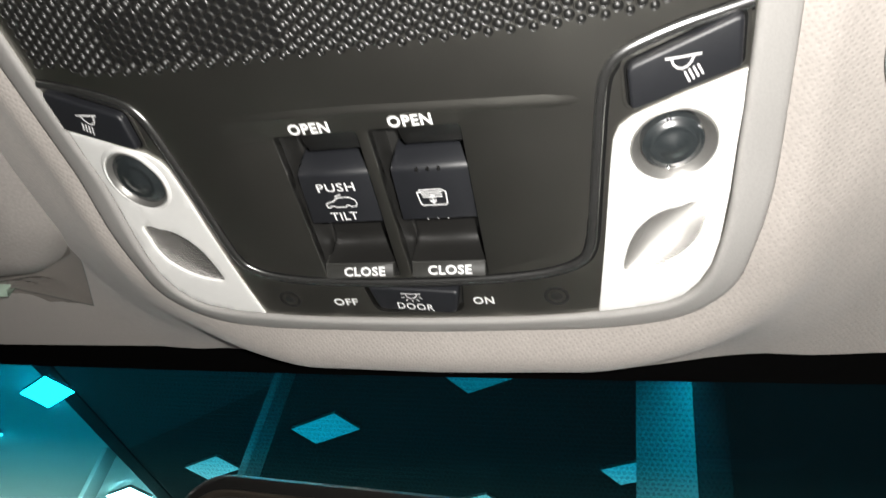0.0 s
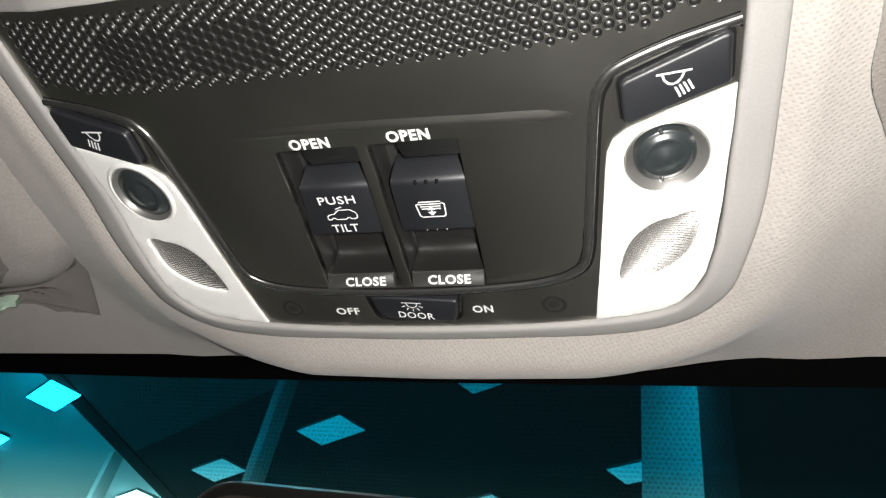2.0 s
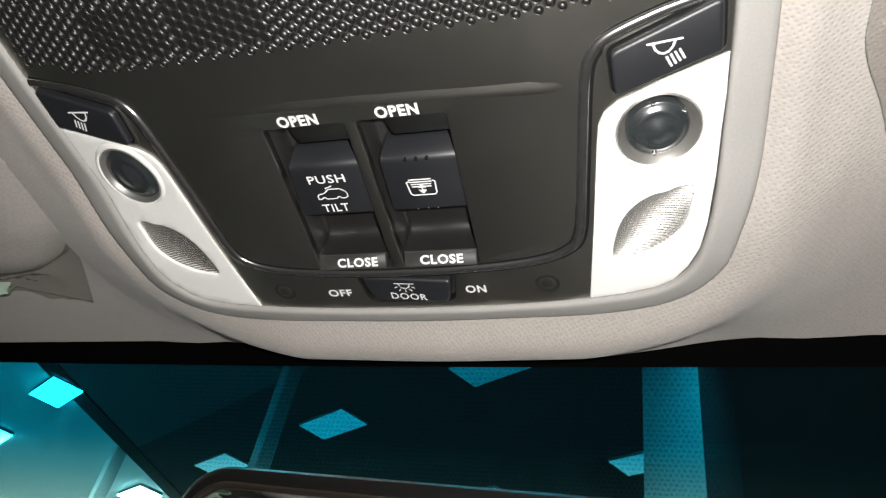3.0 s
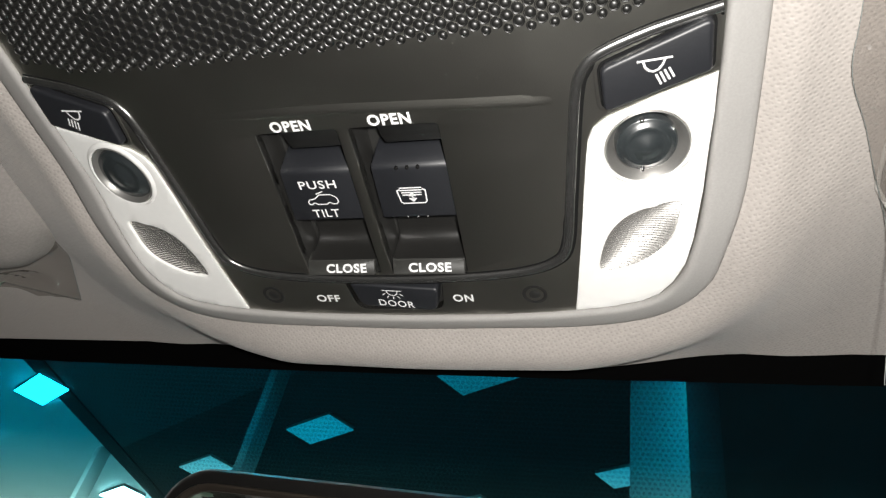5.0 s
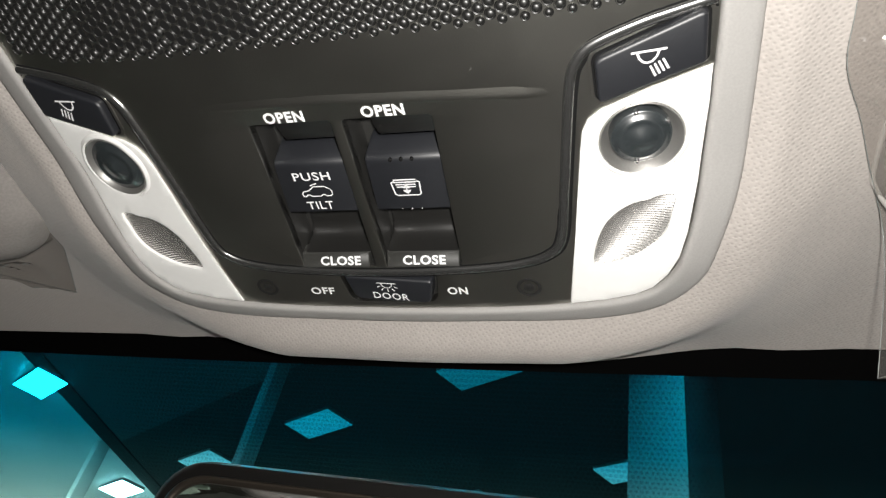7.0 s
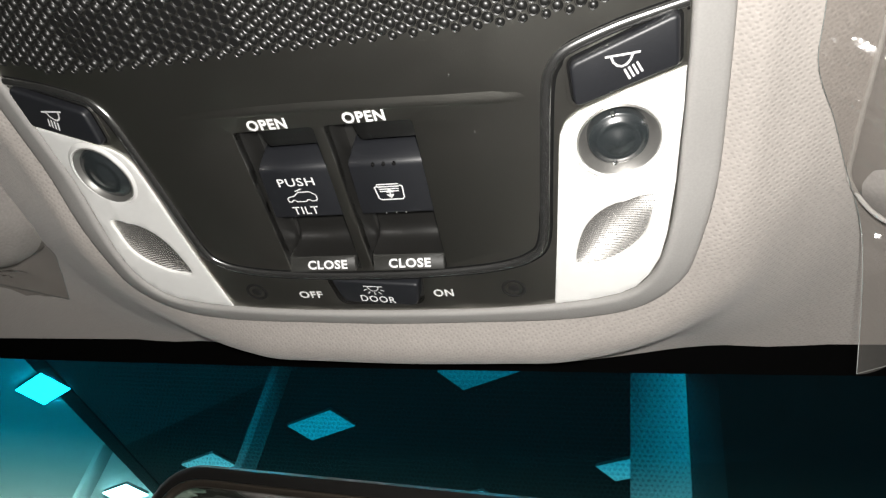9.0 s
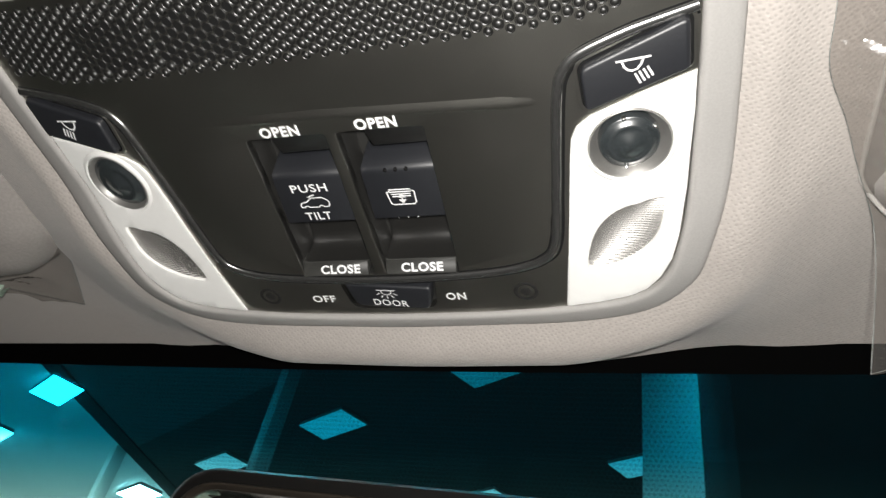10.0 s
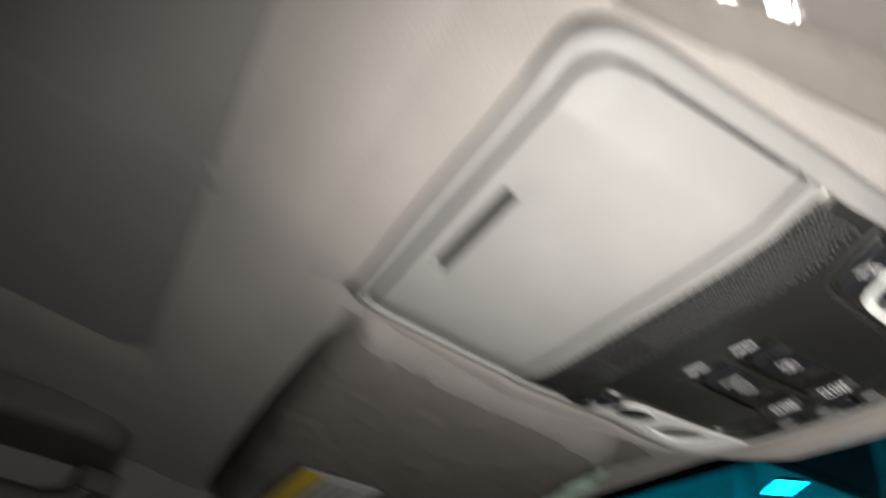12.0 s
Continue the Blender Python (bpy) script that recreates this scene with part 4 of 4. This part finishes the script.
def inward(ring, k):
    """A ring drawn towards its middle."""
    cx, cy = sum(p[0] for p in ring) / len(ring), sum(p[1] for p in ring) / len(ring)
    out = []
    for x, y, z in ring:
        nx, ny = x + (cx - x) * k, y + (cy - y) * k
        out.append((nx, ny, z + 0.12 * (max(0.0, abs(x) - 0.12) - max(0.0, abs(nx) - 0.12))))
    return out


def wrinkle(x, y, seed, size=0.0022):
    """Soft creases of a loose film."""
    a = noise.noise(Vector((x * 30, y * 24, seed)))
    b = noise.noise(Vector((x * 16 + y * 12, y * 20 - x * 7, seed + 3.0)))
    c = noise.noise(Vector((x * 80, y * 60, seed + 7.0)))
    d = noise.noise(Vector((x * 45 - y * 30, y * 26 + x * 20, seed + 11.0)))
    return size * (0.6 * a + 0.25 * c - 1.0 * max(0.0, 1 - 9 * abs(b)) - 0.5 * max(0.0, 1 - 9 * abs(d)))


EDGE_LEFT = [(-0.1030, -0.152, 0.030), (-0.1150, -0.09, 0.022), (-0.1235, -0.03, 0.020), (-0.1282, 0.004, 0.020), (-0.1312, 0.024, 0.020), (-0.1380, 0.046, 0.021), (-0.1488, 0.0716, 0.0216)]
EDGE_RIGHT = [(0.1040, -0.152, 0.018), (0.1160, -0.07, 0.0115), (0.1185, -0.030, 0.0105), (0.1184, -0.0135, 0.0090), (0.1240, 0.003, 0.0110), (0.1285, 0.018, 0.0125), (0.1352, 0.039, 0.0145), (0.1340, 0.0475, 0.0), (0.1304, 0.0584, -0.020)]


def film_sheet(s):
    """Loose clear film under a visor: it starts at its inner edge and runs on outwards."""
    edge = spline(EDGE_LEFT if s < 0 else EDGE_RIGHT, 14, closed=False)
    bm = bmesh.new()
    grid = []
    steps = [0.0015 * k for k in range(21)] + [0.030 + 0.0062 * k for k in range(1, 47)]
    for x, y, z in edge:
        row = []
        for d in steps:
            k = min(1.0, d / 0.03)
            flat = 0.003 - 0.12 * max(0.0, abs(x) + d - 0.12)
            px = x + s * d
            py = y - 0.012 * max(0.0, y) / 0.07 * min(1.0, d / 0.03) if s < 0 else y + 0.004 * max(0.0, y) / 0.05 * min(1.0, d / 0.1)
            if s < 0:
                # in front of the visor the film lies against the lining
                lie = min(1.0, max(0.0, y - 0.034) / 0.030)
                flat += (0.020 - 0.05 * d - flat) * lie
            else:
                lie = min(1.0, max(0.0, y - 0.046) / 0.012)
                flat += (-0.004 - flat) * 0.5 * lie
            end = max(0.0, d - 0.22) / 0.08
            pz = z + (flat - z) * k * k * (3 - 2 * k) + wrinkle(px, py, 2.0 + s, 0.0030) * min(1.0, 0.25 + d / 0.02) * (1 + 6.0 * end) - 0.006 * end
            if s > 0:
                # sharp folds fan out from the film's point
                near, turn = math.hypot(px - 0.1184, py + 0.0135), math.atan2(py + 0.0135, px - 0.1184)
                pz -= 0.0022 * max(0.0, math.cos(7 * turn + 0.6)) ** 8 * math.exp(-((near - 0.010) / 0.008) ** 2)
            row.append(bm.verts.new((px, py, pz)))
        grid.append(row)
    for a, b in zip(grid, grid[1:]):
        for k in range(len(steps) - 1):
            bm.faces.new((a[k], a[k + 1], b[k + 1], b[k]))
    return bm


def film_seam(s):
    """The welded edge of the film."""
    edge = spline(EDGE_LEFT if s < 0 else EDGE_RIGHT, 9, closed=False)
    x, y, z = edge[-1]
    front = [(x + s * d, y + (-0.012 * min(1.0, d / 0.03) if s < 0 else 0.004 * min(1.0, d / 0.1)), z + (-0.05 * d if s < 0 else 0.012 * min(1.0, d / 0.03))) for d in np.linspace(0.002, 0.06, 20)]
    return tube(edge + front, 0.00012, 6)


def film_hem():
    """The gathered, folded hem of the film along the visor's front edge: a crumpled ribbon."""
    grid = []
    for i in range(150):
        u = i / 149
        x = -0.172 - 0.150 * u
        wide = 0.0065 + 0.006 * noise.noise(Vector((u * 6, 5.0, 1.0)))
        wide *= min(1.0, 0.25 + 5 * u)
        mid = 0.0560 - 0.008 * u + 0.003 * math.sin(u * 7) + 0.005 * noise.noise(Vector((u * 6, 0.3, 2.0)))
        row = []
        for k in range(13):
            v = k / 6 - 1
            fold = 0.0026 * noise.noise(Vector((u * 9 + v * 1.2, v * 2.6, 7.0))) + 0.0010 * noise.noise(Vector((u * 26, v * 5, 3.0)))
            row.append((x + 0.002 * noise.noise(Vector((u * 30, v * 3, 9.0))), mid + v * wide, 0.0115 - 0.026 * u + fold + 0.004 * v * v))
        grid.append(row)
    return loft(grid, closed=False)


def sun_visor(s):
    v = thing("sun_visor", "grey vinyl sun visor folded up in clear plastic wrapping", "sun visor", "sun visors")
    part("visor_panel", loft([visor_ring(s, 0.004, 0.018, 0.0), visor_ring(s, 0.003, 0.010, 0.06), visor_ring(s, 0.0015, 0.0065, 0.10), visor_ring(s, 0.0, 0.0025), visor_ring(s, -0.003, -0.001), visor_ring(s, -0.007, -0.0042), visor_ring(s, -0.012, -0.0060), inward(visor_ring(s, -0.012, -0.0070), 0.25), inward(visor_ring(s, -0.012, -0.0085), 0.7)], cap_first=True, cap_last=True), VISOR, v, "grey vinyl panel", 50)
    film = part("plastic_film", film_sheet(s), FILM, v, "wrinkled clear plastic film", 0)
    film.visible_shadow = False
    part("film_seam", film_seam(s), SEAM, film, "thin welded film edge", 60)
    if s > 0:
        # the glint of the film pulled over the visor's edge, painted as a pale rod
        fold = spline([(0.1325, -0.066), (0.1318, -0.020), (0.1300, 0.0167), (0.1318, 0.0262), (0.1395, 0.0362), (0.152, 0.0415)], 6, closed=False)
        part("taut_fold_glint", tube([(x, y, 0.0158 - 0.12 * (x - 0.12)) for x, y in fold], 0.0007, 8), TAUT, film, "taut film fold over the visor's edge, its glint painted pale", 60)
    if s < 0:
        part("film_hem", film_hem(), HEM, v, "gathered whitish film hem", 40)
        def lowered(bm):
            for vert in bm.verts:
                vert.co.z -= 0.12 * (abs(vert.co.x) - 0.12)
            return bm

        sheet = part("warning_label", lowered(slab(rounded([(-0.352, -0.120), (-0.268, -0.114), (-0.264, -0.060), (-0.348, -0.066)], 0.003), 0.0004, 0.0008)), LABEL, v, "white paper warning label")
        part("yellow_heading", lowered(slab([(-0.351, -0.119), (-0.270, -0.1135), (-0.2695, -0.099), (-0.3505, -0.1045)], 0.0001, 0.0002)), YELLOW, sheet, "yellow heading field")
        for k in range(4):
            y = -0.097 + k * 0.008
            part("text_bar", lowered(slab([(-0.345, y - 0.0060), (-0.278, y - 0.0015), (-0.278, y + 0.0015), (-0.345, y - 0.0030)], 0.0001, 0.0002)), PRINTGREY, sheet, "grey line of unreadable print")
    return v


for side in (-1, 1):
    sun_visor(side)

# ---- the rest of the cabin ----
def wall_piece(name, bm, mat, label, category, smooth=42):
    return solid(name, bm, mat, label, category, kind="structure", smooth=smooth)


# roof rails over the side doors
for s in (-1, 1):
    rail = loft([[(s * 0.585, y, 0.030), (s * 0.600, y, 0.020), (s * 0.622, y, 0.0), (s * 0.640, y, -0.016), (s * 0.69, y, -0.020), (s * 0.70, y, 0.03)] for y in (0.16, 0.05, -0.1, -0.4, -1.05)], cap_first=True, cap_last=True)
    wall_piece("roof_rail", rail, FABRIC, "greige cloth covered roof rail over the side window", "roof rail", 50)
    pillar = loft([[(s * 0.60, 0.10 + t * 0.62, 0.03 - t * 0.36), (s * 0.645, 0.07 + t * 0.62, 0.0 - t * 0.36), (s * 0.69, 0.08 + t * 0.62, -0.01 - t * 0.36), (s * 0.69, 0.15 + t * 0.62, 0.05 - t * 0.36)] for t in (0, 0.35, 0.7, 1.0)], cap_first=True, cap_last=True)
    wall_piece("windshield_pillar", pillar, CABIN, "dark grey plastic pillar beside the windshield", "pillar", 50)
    wall_piece("door_panel", box(s * 0.70 - 0.03, s * 0.70 + 0.03, -1.05, 0.75, -1.15, -0.50, 0.01), CABIN, "dark lower door panel", "door panel")
    side_glass = solid("window_2" if s < 0 else "window_3", box(s * 0.70 - 0.002, s * 0.70 + 0.002, -1.05, 0.70, -0.50, -0.019), CLEARGLASS, "green tinted side window glass of the car", "car window", kind="structure")
    side_glass.visible_shadow = False
wall_piece("dashboard", box(-0.66, 0.66, 0.55, 1.0, -0.75, -0.42, 0.03), CABIN, "dark plastic dashboard below the windshield", "dashboard")
wall_piece("cabin_floor", box(-0.73, 0.73, -1.05, 1.0, -1.20, -1.15), CABIN, "dark carpeted cabin floor", "floor")
wall_piece("wall_rear", box(-0.73, 0.73, -1.09, -1.05, -1.20, 0.10), CABIN, "dark rear wall of the cabin", "wall")
wall_piece("roof_panel", box(-0.70, 0.70, -1.09, 0.095, 0.105, 0.115), CABIN, "steel roof skin over the headliner", "roof")

# grab handle over the side door
handle = thing("grab_handle", "dark grey folding grab handle on the roof rail", "grab handle")
part("handle_bar", tube([(-0.592, -0.235, 0.008), (-0.586, -0.250, -0.022), (-0.584, -0.275, -0.032), (-0.584, -0.40, -0.032), (-0.586, -0.425, -0.022), (-0.592, -0.44, 0.008)], 0.013, 14), HANDLE, handle)
part("back_plate", slab(rounded([(-0.66, -0.47), (-0.486, -0.47), (-0.486, -0.222), (-0.66, -0.222)], 0.045, 8), 0.014, 0.044, 0.012, segments=4), HANDLE, handle)
for y in (-0.235, -0.44):
    part("handle_mount", box(-0.612, -0.572, y - 0.018, y + 0.018, -0.010, 0.012, 0.004), HANDLE, handle)

# ---- the hall outside ----
HALL = Matrix.Identity(4)
CEIL = 3.42


def hall_piece(name, bm, mat, label, category):
    return solid(name, bm, mat, label, category, kind="structure", place=HALL)


hall_piece("floor", box(-14, 9, -7, 15, -0.1, 0.0), HALLFLOOR, "pale tiled showroom floor under the car", "floor")
hall_piece("hall_ceiling", box(-14, 9, -7, 15, CEIL, CEIL + 0.1), HALLCEIL, "white painted showroom ceiling with light panels", "ceiling")
dark = slab([(-3.80, 4.21), (-2.32, 3.34), (-0.6, 2.33), (2.4, 0.57), (9, 0.57), (9, 15), (-5.10, 15)], CEIL - 0.012, CEIL - 0.004)
hall_piece("hall_ceiling_panel", dark, HALLDARK, "dark panelled part of the showroom ceiling", "ceiling")
near = slab([(-3.80, 4.21), (-3.55, 2.0), (-0.6, 0.3), (2.4, 0.3), (2.4, 0.57), (-0.6, 2.33), (-2.32, 3.34)], CEIL - 0.010, CEIL - 0.004)
hall_piece("hall_ceiling_panel", near, HALLGREY, "grey panelled part of the showroom ceiling", "ceiling")
hall_piece("wall_north", box(-14, 9, 15, 15.2, 0, CEIL), HALLWALL, "pale painted showroom wall", "wall")
hall_piece("wall_west", box(-14.2, -14, -7, 15, 0, CEIL), HALLWALL, "pale painted showroom wall", "wall")
# the east wall's shade is put into its dark colour
hall_piece("wall_east", box(9, 9.2, -7, 15, 0, CEIL), HALLDARK, "showroom wall with its shade painted dark", "wall")
hall_piece("wall_south", box(-14, 9, -7.2, -7, 0, CEIL), HALLWALL, "pale painted showroom wall", "wall")
hall_piece("ceiling_beam", slab([(-3.67, 2.0), (-3.52, 2.0), (-5.12, 15), (-5.27, 15)], CEIL - 0.022, CEIL - 0.002, 0.004), HALLDARK, "dark ceiling beam across the hall", "beam")


def light_panel(glow, label):
    p = thing("ceiling_light", label, "ceiling light", "ceiling lights of the hall", place=pose(0, 0, CEIL))
    part("frame", slab(rounded([(-0.222, -0.107), (0.222, -0.107), (0.222, 0.107), (-0.222, 0.107)], 0.01), -0.03, -0.004, 0.004), HALLWALL, p)
    part("diffuser", slab([(-0.22, -0.105), (0.22, -0.105), (0.22, 0.105), (-0.22, 0.105)], -0.034, -0.031), glow, p, "glowing white diffuser")
    return p


# most panels with j < 0 or i > 1 are unseen, added to brighten the column
spots = [(i, j) for i in range(-4, 2) for j in range(-4, 6)] + [(2, 1), (2, 0), (3, 0), (3, 1), (2, -1), (3, -1), (4, 0), (4, -1), (4, 1), (4, 2), (5, 0), (5, 1), (2, 2)]
DIMMED = ((0, 1), (1, 1), (1, 2), (1, 3), (2, 2))
LEVELS = {"glowing": PANELGLOW, "dimmed": DIMGLOW, "faint": FAINTGLOW}
first = {}
for i, j in spots:
    m = pose(-3.91 + 1.175 * i + 0.75 * j, 3.38 - 0.68 * i + 1.02 * j, CEIL, 0, 0, -30)
    level = "dimmed" if (i, j) in DIMMED else "faint" if (i, j) == (2, 1) else "glowing"
    if level not in first:
        first[level] = light_panel(LEVELS[level], level + " rectangular ceiling light panel")
        first[level].matrix_world = m
    else:
        copy_thing(first[level], m)


def pillar_at(angle, reach, width, label, paint):
    """A square hall pillar at a bearing from the car, turned like the ceiling's grid."""
    a = radians(angle)
    ob = hall_piece("column", box(-width / 2, width / 2, -width / 2, width / 2, 0, CEIL, 0.01), paint, label, "column")
    ob.matrix_world = pose(0.08 + reach * math.sin(a), -0.12 + reach * math.cos(a), 0, 0, 0, -29.5)


pillar_at(-32.9, 3.65, 0.085, "slim grey showroom column", HALLPOST)
pillar_at(-42.9, 6.0, 0.095, "slim pale showroom column", HALLCEIL)

# the broad column: its shaded sides are painted dark, its lit face pale
broad = thing("column", "square showroom column, lit face painted pale, shaded sides dark", "column", kind="structure", place=pose(0.15, 2.97, 0, 0, 0, -33))
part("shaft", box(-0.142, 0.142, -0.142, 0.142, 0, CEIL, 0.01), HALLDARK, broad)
part("lit_face", box(-0.143, 0.143, -0.150, -0.143, 0, CEIL - 0.002, 0.002), HALLWALL, broad, "pale slab painted as the lit face")
